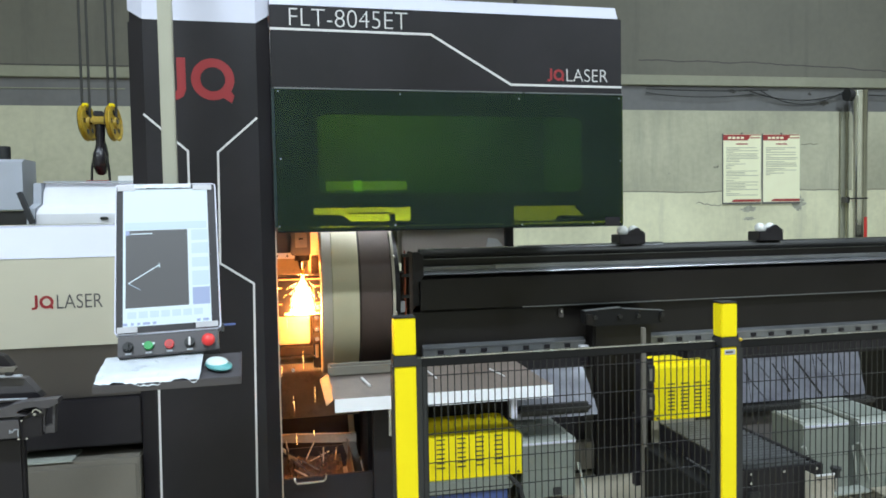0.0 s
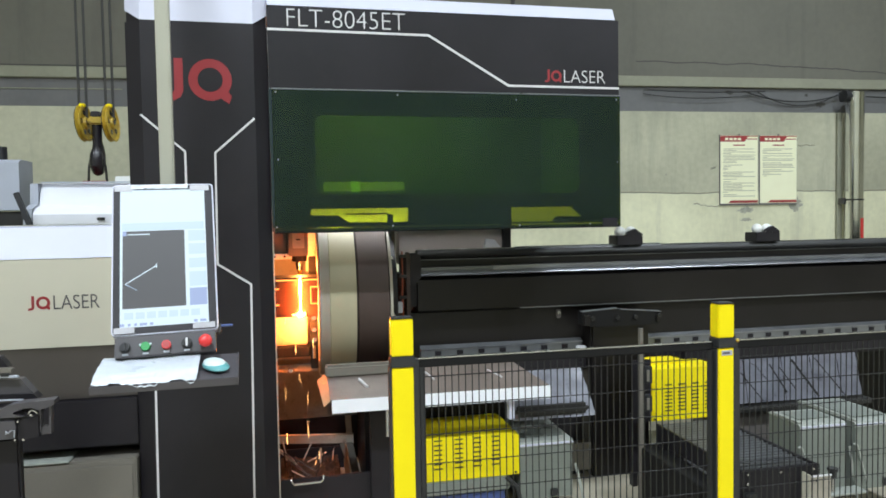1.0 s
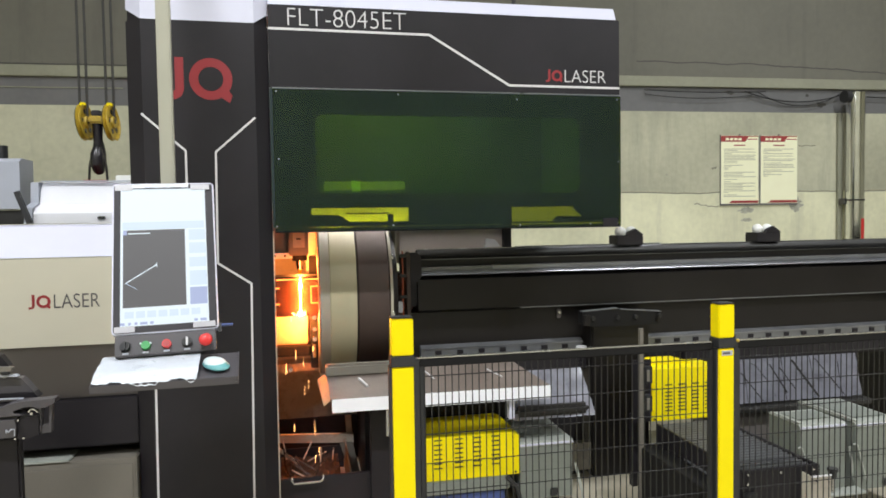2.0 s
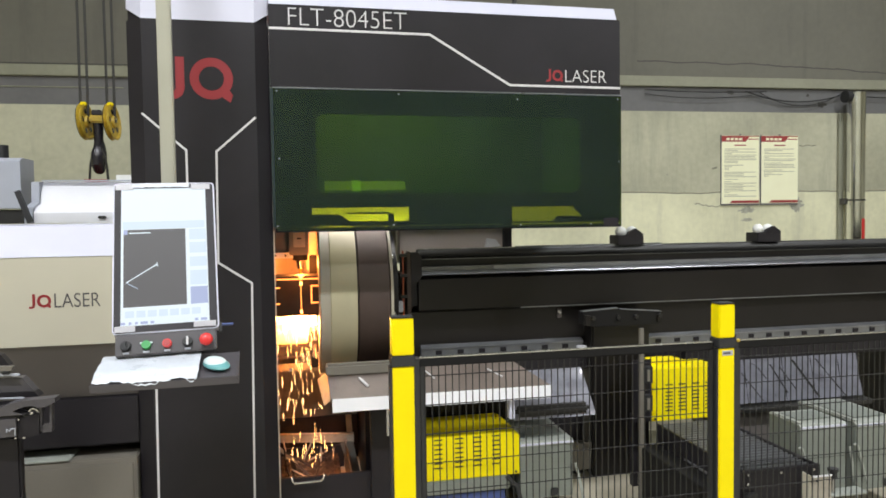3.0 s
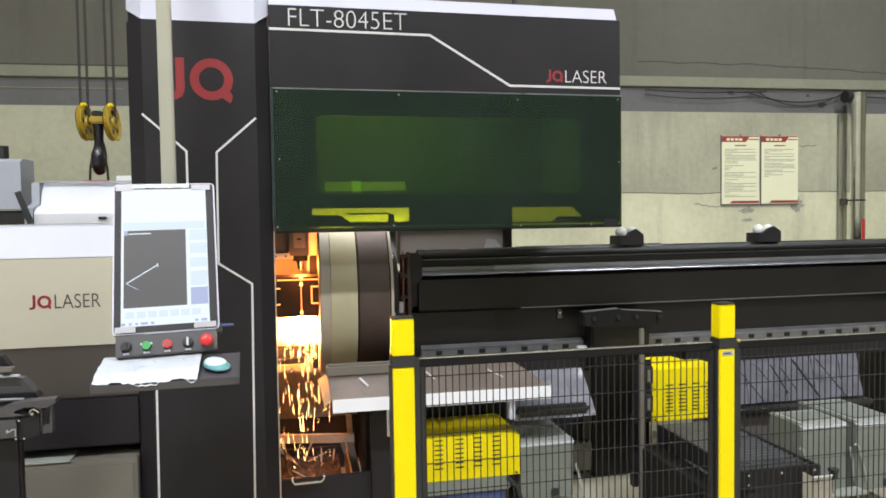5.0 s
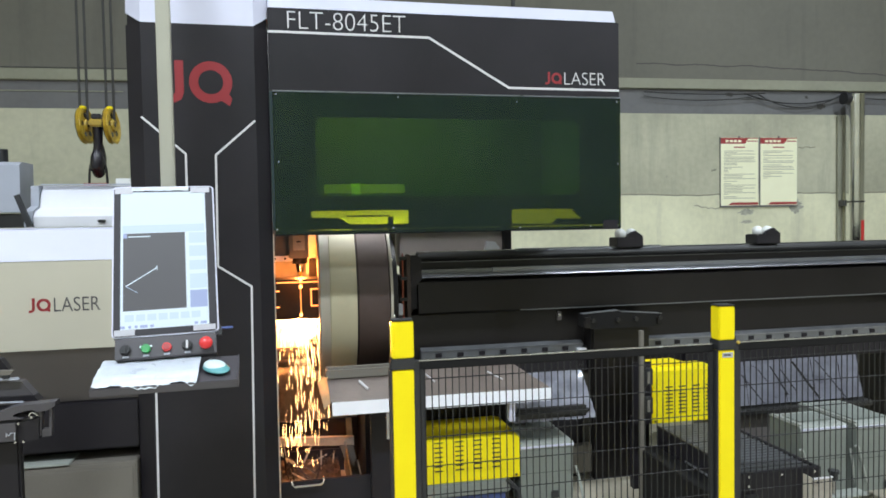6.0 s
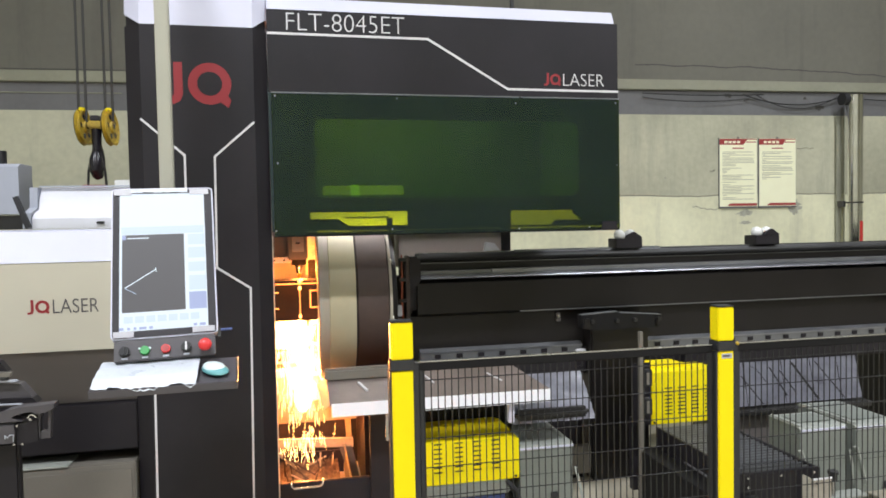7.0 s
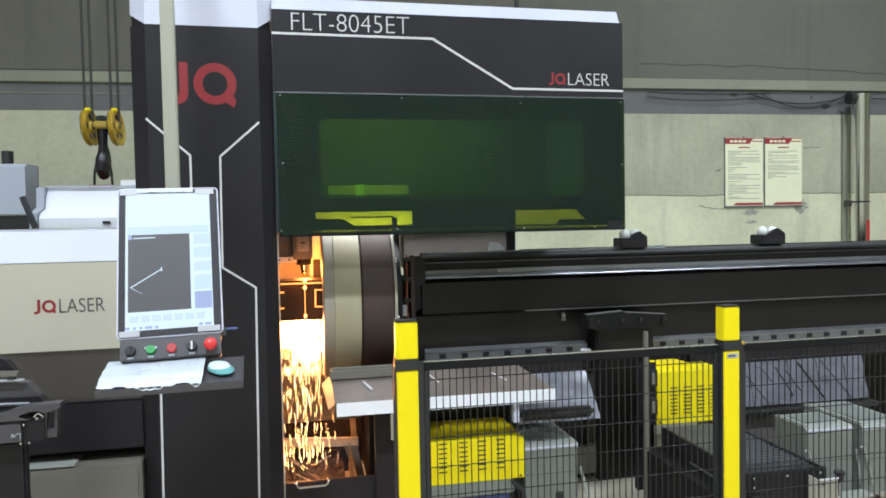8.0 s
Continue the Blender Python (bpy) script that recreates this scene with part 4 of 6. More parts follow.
def build_pillar_under_chute():
    p = thing("chute_stand", (0.35, 3.6, 0), "black steel machine base under the chute plate", "stand")
    part("post", box(bm_new(), 0.30, 0.5, 3.36, 3.42, 0.0, 0.6, 0.004), M_BLACK, p)
    part("side", box(bm_new(), 0.5, 0.54, 3.40, 4.3, 0.0, 0.66, 0.004), M_BLACK, p)
    # black sheet added to keep the space under the plate dark
    part("dark_sheet", box(bm_new(), 0.545, 1.58, 3.69, 3.72, 0.0, 0.66, 0.004), M_BLACK, p)


build_pillar_under_chute()


def build_bed():
    b = thing("machine_bed", (3.0, 4.1, 0.55), "long black machine bed with steel guide rails", "machine bed")
    x0, x1 = 0.61, 9.0
    prof = [(3.72, 0.985), (3.70, 1.0), (3.70, 1.17), (3.74, 1.185), (4.35, 1.185), (4.35, 0.985)]
    part("upper_beam", prism(bm_new(), prof, x0, x1), M_BEAM, b)
    part("lower_beam", prism(bm_new(), [(3.74, 0.60), (3.74, 0.984), (4.35, 0.984), (4.35, 0.60)], 0.55, x1), M_BEAM, b)
    part("front_rail", prism(bm_new(), [(3.695, 1.194), (3.691, 1.197), (3.694, 1.204), (3.76, 1.210), (3.80, 1.210), (3.80, 1.19)], x0, x1), M_RAIL, b, "ground steel front rail")
    part("rail_seat", box(bm_new(), x0 + 0.45, x1, 3.77, 3.82, 1.212, 1.236, 0.003), M_RAIL, b)
    # same seat in darker steel: shade put into this stretch's colour
    part("rail_seat", box(bm_new(), x0 + 0.03, x0 + 0.448, 3.77, 3.82, 1.212, 1.234, 0.003), M_SLAT, b)
    part("rear_guide", box(bm_new(), x0, x1, 3.84, 3.95, 1.187, 1.282, 0.006), M_BEAM, b)
    bm = prism(bm_new(), [(3.86 + 0.05 * math.cos(a), 1.305 + 0.028 * math.sin(a)) for a in np.linspace(0, 2 * math.pi, 17)[:-1]], x0 + 0.02, x1)
    part("cover_rail", bm, M_DARK, b, "dark rounded cover rail")
    # steel strip imitates the lamps reflected along the cover rail
    part("cover_highlight", box(bm_new(), x0 + 0.02, x1, 3.845, 3.868, 1.3335, 1.3355), M_STEEL, b, "bright strip standing in for a lamp reflection")
    part("guide_edge", box(bm_new(), x0, x1, 3.8365, 3.8395, 1.274, 1.278), M_SLAT, b, "thin bright edge")
    part("beam_seam", box(bm_new(), 1.2, x1, 3.695, 3.70, 0.993, 0.998), M_RAIL, b)
    part("cable_clip", box(bm_new(), 1.430, 1.458, 3.722, 3.74, 0.92, 0.972, 0.004), M_SLOPE, b)
    part("clip_face", box(bm_new(), 1.436, 1.452, 3.718, 3.7215, 0.945, 0.962, 0.002), M_STEEL, b)
    part("end_cap", box(bm_new(), 0.56, 0.609, 3.73, 4.1, 1.02, 1.30, 0.006), M_BLACK, b)
    part("end_bracket", box(bm_new(), 0.545, 0.565, 3.68, 3.74, 0.95, 1.33, 0.004), M_CHUCK_DARK, b)
    # added rod and clips; orange colour stands in for light by the chuck
    part("light_line", sweep(bm_new(), [(0.525, 3.70, 1.335), (0.522, 3.685, 1.27), (0.523, 3.68, 1.20), (0.520, 3.68, 1.10), (0.524, 3.685, 1.0), (0.521, 3.70, 0.90)], 0.0045, 8), M_LIGHT_LINE, b, "orange rod standing in for a line of light")
    for z in (1.30, 1.19, 1.075):
        part("line_clip", box(bm_new(), 0.505, 0.545, 3.672, 3.70, z, z + 0.018, 0.003), M_DARK, b)
    part("end_lug", prism(bm_new(), [(0.565, 1.325), (0.60, 1.325), (0.625, 1.30), (0.625, 1.19), (0.59, 1.15), (0.565, 1.15)], 3.67, 3.72, "y"), M_BLACK, b)
    part("sensor_block", box(bm_new(), 0.492, 0.518, 3.66, 3.70, 1.0, 1.06, 0.003), M_GREYPAINT, b)
    bm = bm_new()
    for i in range(110):
        x = 1.22 + i * 0.0085
        made = [bm.verts.new(v) for v in ((x, 3.822, 1.326), (x + 0.005, 3.822, 1.326), (x + 0.005, 3.86, 1.336), (x, 3.86, 1.336), (x + 0.002, 3.83, 1.340), (x + 0.003, 3.858, 1.342))]
        for f in ((0, 1, 4), (1, 2, 5, 4), (2, 3, 5), (3, 0, 4, 5)):
            bm.faces.new([made[k] for k in f])
    tagged(part("rack_teeth", bm, M_SLAT, b, "fine bright rack teeth"), kind="stuff")
    for x0r, x1r in ((0.62, 1.58), (1.96, 6.4)):
        rack = part("rack_rail", prism(bm_new(), [(3.70, 0.735), (3.70, 0.785), (3.73, 0.80), (3.739, 0.80), (3.739, 0.735)], x0r, x1r), M_SLAT, b, "steel rail with dark bolt recesses")
        part("rack_edge", box(bm_new(), x0r, x1r, 3.697, 3.6995, 0.779, 0.786), M_RAIL, b, "bright upper rail edge")
        part("rack_edge", box(bm_new(), x0r, x1r, 3.696, 3.6995, 0.736, 0.742), M_STEEL, b, "bright lower rail edge")
        x = x0r + 0.08
        while x < min(x1r, 4.2):
            part("rail_recess", box(bm_new(), x, x + 0.035, 3.694, 3.699, 0.748, 0.772), M_BLACK, rack)
            x += 0.125
    # white colour on the end stop replaces a specular glint
    part("rack_end", box(bm_new(), 1.535, 1.59, 3.665, 3.70, 0.740, 0.760, 0.004), M_LIP, b, "end stop whitened for a specular glint")
    part("lower_ledge", box(bm_new(), 0.6, 6.4, 3.70, 3.74, 0.62, 0.70, 0.003), M_BLACK, b)


build_bed()


def build_bed_stand(x, w=0.36):
    s = thing("bed_stand", (x, 3.8, 0), "black steel stand carrying the machine bed", "stand", "stands under the bed")
    part("column", box(bm_new(), x - w / 2, x + w / 2, 3.62, 4.2, 0.0, 0.93, 0.01), M_BEAM, s)
    plate = part("head_plate", prism(bm_new(), [(x - 0.262, 0.90), (x - 0.262, 0.972), (x - 0.045, 0.984), (x - 0.03, 0.976), (x + 0.222, 0.955), (x + 0.222, 0.90), (x + 0.20, 0.885), (x - 0.20, 0.885)], 3.56, 3.62, "y"), M_FRAME, s)
    part("head_edge", prism(bm_new(), [(x - 0.262, 0.9725), (x - 0.262, 0.976), (x - 0.045, 0.988), (x - 0.045, 0.9845)], 3.555, 3.60, "y"), M_SLAT, s, "thin light grey upper edge")
    part("head_edge", prism(bm_new(), [(x - 0.028, 0.9765), (x - 0.028, 0.980), (x + 0.222, 0.959), (x + 0.222, 0.9555)], 3.555, 3.60, "y"), M_SLAT, s, "thin light grey upper edge")
    part("head_lug", box(bm_new(), x - 0.255, x - 0.215, 3.548, 3.559, 0.895, 0.955, 0.003), M_BEAM, s)
    part("head_lug", box(bm_new(), x + 0.19, x + 0.215, 3.548, 3.559, 0.90, 0.94, 0.003), M_BEAM, s)
    for dx in (-0.2, -0.05, 0.06, 0.21):
        part("bolt", cyl(bm_new(), (x + dx, 3.56, 0.935), (x + dx, 3.545, 0.935), 0.013, 6), M_DARK, plate)


build_bed_stand(1.78)
build_bed_stand(4.1)


def build_roller_rest(x):
    r = thing("ball_rest", (x, 3.85, 1.33), "black bracket holding two white balls on the bed", "ball rest", "ball rests on the bed")
    part("base", box(bm_new(), x - 0.085, x + 0.085, 3.80, 3.92, 1.333, 1.392, 0.004), M_BLACK, r)
    part("cheek", prism(bm_new(), [(x - 0.02, 1.392), (x - 0.01, 1.412), (x + 0.035, 1.432), (x + 0.08, 1.40), (x + 0.085, 1.392)], 3.80, 3.83, "y"), M_BLACK, r)
    for dx in (-0.035, 0.035):
        part("ball", ball(bm_new(), (x + dx, 3.865, 1.412), 0.034), M_BALL, r, "white nylon ball")


build_roller_rest(1.935)
build_roller_rest(2.885)


# ---- rear unloading side of the machine ----
def build_rear_housing():
    h = thing("unloading_housing", (-1.5, 3.4, 0), "beige machine housing with white sloping top", "machine housing")
    x0, x1 = -2.6, -0.769
    prof = [(3.20, 0.98), (3.20, 1.362), (3.30, 1.499), (3.9, 1.505), (3.9, 0.98)]
    part("cover", prism(bm_new(), prof, x0, x1), M_BEIGE, h)
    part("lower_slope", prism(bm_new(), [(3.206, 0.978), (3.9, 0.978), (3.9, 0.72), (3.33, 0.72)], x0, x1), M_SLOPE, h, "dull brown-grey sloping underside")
    part("top_cover", prism(bm_new(), [(3.1975, 1.366), (3.2955, 1.501), (3.88, 1.511), (3.88, 1.507), (3.299, 1.500)], x0, x1 - 0.002), M_WHITE, h, "silver-white sloping top sheet")
    part("lower_fascia", box(bm_new(), x0, x1, 3.30, 3.9, 0.50, 0.715, 0.004), M_BLACK, h)
    part("recess", box(bm_new(), x0, x1 - 0.01, 3.46, 3.9, 0.0, 0.498), M_DARK, h)
    emblem(h, -1.172, -0.884, 1.145, 1.207, 3.20, light=M_CONSOLE)
    s = thing("stepped_cover", (-1.2, 4.2, 1.5), "white stepped sheet cover behind the housing", "machine cover")
    prof = [(4.0, 1.515), (4.0, 1.57), (4.03, 1.60), (4.10, 1.62), (4.12, 1.69), (4.16, 1.745), (4.6, 1.745), (4.6, 1.515)]
    part("cover", prism(bm_new(), prof, -1.42, -0.78), M_LIP, s)
    part("end_plate", prism(bm_new(), [(3.985, 1.515), (4.0, 1.60), (4.09, 1.63), (4.1, 1.742), (4.25, 1.748), (4.25, 1.515)], -1.462, -1.423), M_GREYPAINT, s, "grey end plate")
    part("latch", box(bm_new(), -1.10, -1.06, 3.985, 3.999, 1.535, 1.55, 0.003), M_DARK, s)
    part("rear_edge", box(bm_new(), -1.42, -0.78, 4.12, 4.15, 1.7465, 1.753), M_GREYPAINT, s)
    part("raised_lid", box(bm_new(), -1.10, -0.9, 4.38, 4.5, 1.7465, 1.80, 0.004), M_BALL, s, "pale raised lid")
    g = thing("grey_motor_box", (-1.9, 4.4, 1.5), "light grey sheet box on the unloading side", "machine box")
    part("body", prism(bm_new(), [(4.2, 1.60), (4.2, 1.865), (4.24, 1.885), (4.40, 1.885), (4.40, 1.60)], -2.4, -1.552), M_GREYPAINT, g)
    part("base", box(bm_new(), -2.4, -1.5, 4.22, 4.4, 1.515, 1.594, 0.004), M_DARK, g)
    part("aerial", cyl(bm_new(), (-1.675, 4.3, 1.885), (-1.675, 4.3, 1.962), 0.03, 16), M_RUBBER, g)
    part("strut", prism(bm_new(), [(-1.495, 1.682), (-1.472, 1.69), (-1.412, 1.525), (-1.438, 1.516)], 3.955, 3.975, "y"), M_RUBBER, g, "dark slanting strut")


build_rear_housing()


def build_rear_cabinet():
    c = thing("low_cabinet", (-0.95, 3.2, 0), "grey-brown low steel cabinet under the housing", "cabinet")
    part("body", box(bm_new(), -1.315, -0.775, 3.27, 3.46, 0.0, 0.446, 0.006), M_CABINET, c)
    part("top_sheet", box(bm_new(), -1.29, -1.055, 3.262, 3.42, 0.447, 0.456, 0.003), M_GREENTOP, c, "pale sheet lying on its top")
    part("door", box(bm_new(), -1.24, -0.79, 3.262, 3.269, 0.03, 0.42, 0.002), M_CABINET, c)
    s = thing("roller_support", (-1.05, 2.7, 0), "black steel roller support with bolts and slides", "roller support")
    part("post", box(bm_new(), -1.45, -1.02, 2.66, 2.70, 0.0, 0.748, 0.008), M_BLACK, s)
    part("block", prism(bm_new(), [(-1.45, 0.832), (-1.010, 0.826), (-1.006, 0.80), (-1.009, 0.764), (-1.45, 0.752)], 2.60, 2.66, "y"), M_CONSOLE, s, "dark grey clamp block")
    part("side_block", prism(bm_new(), [(-1.006, 0.824), (-0.972, 0.827), (-0.938, 0.836), (-0.939, 0.762), (-0.993, 0.749), (-1.006, 0.752)], 2.615, 2.66, "y"), M_BLACK, s)
    part("arm", prism(bm_new(), [(-1.45, 0.834), (-1.45, 0.87), (-1.105, 0.858), (-1.062, 0.865), (-1.032, 0.879), (-0.989, 0.887), (-0.922, 0.889), (-0.880, 0.892), (-0.881, 0.875), (-0.909, 0.862), (-0.938, 0.858), (-0.953, 0.867), (-0.978, 0.866), (-1.012, 0.856), (-1.016, 0.849), (-0.985, 0.838)], 2.605, 2.655, "y"), M_CONSOLE, s, "dark grey swing arm")
    part("arm_notch", prism(bm_new(), [(-1.016, 0.849), (-1.012, 0.856), (-0.978, 0.866), (-0.953, 0.867), (-0.938, 0.857), (-0.938, 0.837), (-0.985, 0.838)], 2.657, 2.68, "y"), M_BLACK, s)
    part("yoke", prism(bm_new(), [(-0.939, 0.857), (-0.931, 0.858), (-0.935, 0.769), (-0.944, 0.766)], 2.625, 2.65, "y"), M_CONSOLE, s, "thin bent yoke")
    part("yoke", prism(bm_new(), [(-0.905, 0.863), (-0.897, 0.864), (-0.902, 0.766), (-0.910, 0.765)], 2.625, 2.65, "y"), M_CONSOLE, s, "thin bent yoke")
    part("yoke_foot", prism(bm_new(), [(-0.934, 0.79), (-0.911, 0.793), (-0.911, 0.765), (-0.935, 0.762)], 2.63, 2.65, "y"), M_CONSOLE, s)
    part("slab", prism(bm_new(), [(-1.45, 0.975), (-1.026, 0.948), (-0.986, 0.895), (-1.45, 0.905)], 2.715, 2.76, "y"), M_CONSOLE, s, "dull sloping cover plate")
    part("slab_foot", prism(bm_new(), [(-1.45, 0.9045), (-0.9855, 0.8945), (-0.970, 0.875), (-1.45, 0.88)], 2.71, 2.76, "y"), M_BLACK, s)
    part("slide", prism(bm_new(), [(-1.45, 1.02), (-1.044, 0.994), (-1.051, 0.979), (-1.45, 0.99)], 2.69, 2.71, "y"), M_CABINET, s, "grey slide bar")
    part("slide_edge", prism(bm_new(), [(-1.45, 0.976), (-1.032, 0.966), (-1.028, 0.960), (-1.45, 0.969)], 2.69, 2.71, "y"), M_GREYPAINT, s, "thin pale bar")
    part("clamp", box(bm_new(), -1.08, -1.055, 2.685, 2.70, 0.967, 0.979, 0.002), M_RUBBER, s)
    part("cover", prism(bm_new(), [(-1.45, 1.16), (-1.091, 1.034), (-1.065, 0.995), (-1.45, 1.021)], 2.715, 2.75, "y"), M_BLACK, s)
    part("lower_edge", prism(bm_new(), [(-1.45, 0.902), (-0.999, 0.889), (-1.0, 0.884), (-1.45, 0.896)], 2.655, 2.66, "y"), M_GREYPAINT, s, "thin pale edge")
    part("handle", sweep(bm_new(), [(-0.963, 2.60, 0.849), (-0.958, 2.596, 0.857), (-0.949, 2.595, 0.861), (-0.940, 2.596, 0.856), (-0.935, 2.60, 0.847)], 0.0028, 8), M_CHROME, s, "small chrome bail")
    part("handle_pin", cyl(bm_new(), (-0.955, 2.606, 0.843), (-0.955, 2.598, 0.843), 0.005, 10), M_STEEL, s)
    part("cable", sweep(bm_new(), [(-1.035, 2.595, 0.782), (-1.034, 2.592, 0.794), (-1.025, 2.59, 0.786), (-1.019, 2.59, 0.795), (-1.007, 2.592, 0.795), (-1.009, 2.595, 0.770)], 0.0022, 6), M_GREYPAINT, s, "thin bent wire")
    for x, z in ((-1.0, 0.822), (-0.985, 0.757), (-1.012, 0.757)):
        part("bolt", cyl(bm_new(), (x, 2.612, z), (x, 2.604, z), 0.004, 8), M_STEEL, s)


build_rear_cabinet()


# ---- control pendant ----
def build_pendant():
    c = thing("control_pendant", (-0.463, 2.447, 1.0), "hanging control pendant with lit upright touch screen", "control pendant")
    c.rotation_euler = (0, 0, radians(5.87))
    tilt = Matrix.Translation((0.002, -0.0615, 0.399)) @ Matrix.Rotation(radians(-21.7), 4, "X") @ Matrix.Rotation(radians(-0.97), 4, "Y")

    def leaned(bm):
        for v in bm.verts:
            v.co.z = v.co.z * 0.934 if v.co.z > -0.2795 else v.co.z + 0.0185
        bmesh.ops.transform(bm, matrix=tilt, verts=bm.verts)
        return bm

    def rounded(w, h, r, y0, y1, dx=0.0, dz=0.0):
        pts = []
        for cx, cz, a0 in ((w / 2 - r, h / 2 - r, 0), (-w / 2 + r, h / 2 - r, 90), (-w / 2 + r, -h / 2 + r, 180), (w / 2 - r, -h / 2 + r, 270)):
            pts += [(cx + dx + r * math.cos(radians(a0 + k * 15)), cz + dz + r * math.sin(radians(a0 + k * 15))) for k in range(7)]
        return prism(bm_new(), pts, y0, y1, "y")

    part("housing", leaned(rounded(0.32, 0.558, 0.014, 0.0, 0.045)), M_WHITE, c, "silver-white rim", local=True)
    bezel = part("bezel", leaned(rounded(0.311, 0.549, 0.010, -0.002, 0.0)), M_BEZEL, c, "glossy black bezel", local=True)
    sw, sh, sx, sz = 0.266, 0.508, -0.002, 0.002

    def patch(name, u0, u1, v0, v1, mat, y=-0.0045):
        bm = box(bm_new(), sx + (u0 - 0.5) * sw, sx + (u1 - 0.5) * sw, y, y + 0.0015, sz + (0.5 - v1) * sh, sz + (0.5 - v0) * sh)
        return part(name, leaned(bm), mat, screen, local=True)

    bm = box(bm_new(), sx - sw / 2, sx + sw / 2, -0.0035, -0.002, sz - sh / 2, sz + sh / 2)
    screen = part("screen", leaned(bm), M_SCREEN, c, "lit white screen", local=True)
    patch("drawing_area", 0.03, 0.745, 0.315, 0.872, M_SCREEN_DARK)
    patch("tool_ribbon", 0.02, 0.98, 0.255, 0.31, M_SCREEN_PALE)
    for v0, v1 in ((0.32, 0.40), (0.42, 0.50), (0.53, 0.60), (0.63, 0.735)):
        patch("side_list", 0.79, 0.99, v0, v1, M_SCREEN_PALE)
    patch("side_block", 0.79, 0.99, 0.75, 0.872, M_SCREEN_MID)
    for k in range(7):
        patch("touch_key", 0.05 + k * 0.125, 0.15 + k * 0.125, 0.90, 0.945, M_SCREEN_PALE)
    for u0, u1 in ((0.0, 0.05), (0.09, 0.12), (0.16, 0.19), (0.22, 0.30), (0.33, 0.37), (0.83, 0.87), (0.9, 0.97)):
        patch("task_mark", u0, u1, 0.975, 0.992, M_SCREEN_MID)
    patch("drawing_tab", 0.03, 0.075, 0.318, 0.35, M_SCREEN_MID, -0.006)
    patch("drawing_title", 0.09, 0.34, 0.337, 0.344, M_SCREEN, -0.006)
    part("drawing_line", leaned(strip(bm_new(), [(sx + (0.06 - 0.5) * sw, sz + (0.5 - 0.70) * sh), (sx + (0.41 - 0.5) * sw, sz + (0.5 - 0.575) * sh)], 0.003, -0.005, 0.001)), M_SCREEN, screen, local=True)
    part("drawing_line", leaned(strip(bm_new(), [(sx + (0.06 - 0.5) * sw, sz + (0.5 - 0.70) * sh), (sx + (0.19 - 0.5) * sw, sz + (0.5 - 0.745) * sh)], 0.0015, -0.005, 0.001)), M_SCREEN_BLUE, screen, local=True)
    part("drawing_line", leaned(strip(bm_new(), [(sx + (0.41 - 0.5) * sw, sz + (0.5 - 0.56) * sh), (sx + (0.415 - 0.5) * sw, sz + (0.5 - 0.592) * sh)], 0.0025, -0.005, 0.001)), M_SCREEN, screen, local=True)
    for x0, x1, z0, z1 in ((-0.152, -0.098, 0.250, 0.272), (0.085, 0.146, 0.250, 0.271), (-0.152, -0.092, -0.273, -0.252), (0.082, 0.150, -0.272, -0.252)):
        part("corner_tape", leaned(box(bm_new(), x0, x1, -0.0065, -0.005, z0, z1)), M_TAPE, c, "white tape on a bezel corner", local=True)
    bm = bm_new()
    rows = [[bm.verts.new((-0.10 + 0.0085 * k, -0.008 - 0.006 * abs(noise.noise((k * 0.9, r * 1.3, 5))), 0.258 + 0.0075 * r + 0.004 * noise.noise((k * 0.7, r, 2)))) for r in range(3)] for k in range(22)]
    for a, b in zip(rows, rows[1:]):
        for r in range(2):
            bm.faces.new((a[r], b[r], b[r + 1], a[r + 1]))
    bm = leaned(bm)
    part("film_scrap", bm, M_FILM, c, "crumpled peeled screen film", local=True)
    # button strip
    bm = leaned(box(bm_new(), -0.150, 0.150, -0.002, 0.05, -0.350, -0.281, 0.004))
    part("button_panel", bm, M_CONSOLE, c, "dark grey button panel", local=True)

    def knob(name, x, r, d, mat, label):
        bm = leaned(cyl(bm_new(), (x, -0.002, -0.319), (x, -0.002 - d, -0.319), r, 24, r * 0.92))
        ob = part(name, bm, mat, c, label, local=True)
        return ob

    for x in (-0.119, 0.062):
        k = knob("selector_switch", x, 0.0145, 0.016, M_RUBBER, "black rotary selector")
        part("pointer", leaned(box(bm_new(), x - 0.003, x + 0.003, -0.0265, -0.018, -0.331, -0.305, 0.001)), M_LINE if x > 0 else M_RUBBER, k, local=True)
        part("collar", leaned(cyl(bm_new(), (x, -0.002, -0.319), (x, -0.006, -0.319), 0.017, 24)), M_DARK, k, local=True)
    g = knob("start_button", -0.060, 0.0145, 0.013, M_GREEN, "green push button")
    s = knob("stop_button", 0.001, 0.0145, 0.013, M_REDBTN, "red push button")
    e = knob("emergency_stop", 0.120, 0.012, 0.02, M_RUBBER, "red mushroom emergency stop")
    part("mushroom", leaned(ball(bm_new(), (0.119, -0.026, -0.319), 0.0205, 1, 0.55, 1, 24)), M_REDBTN, e, local=True)
    # pale beads stand in for white highlights at the button's sides
    for x in (-0.0745, -0.0455):
        part("button_glint", leaned(ball(bm_new(), (x, -0.008, -0.313), 0.0042, 1, 0.7, 1, 10)), M_MOUSE, g, "pale bead for a highlight on the button", local=True)
    part("button_core", leaned(cyl(bm_new(), (0.001, -0.015, -0.319), (0.001, -0.017, -0.319), 0.010, 20)), M_POSTER_RED, s, local=True)
    for x in (-0.119, -0.060, 0.001, 0.062):
        part("caption_bar", leaned(box(bm_new(), x - 0.009, x + 0.009, -0.0035, -0.0022, -0.343, -0.337)), M_GREYPAINT, c, local=True)
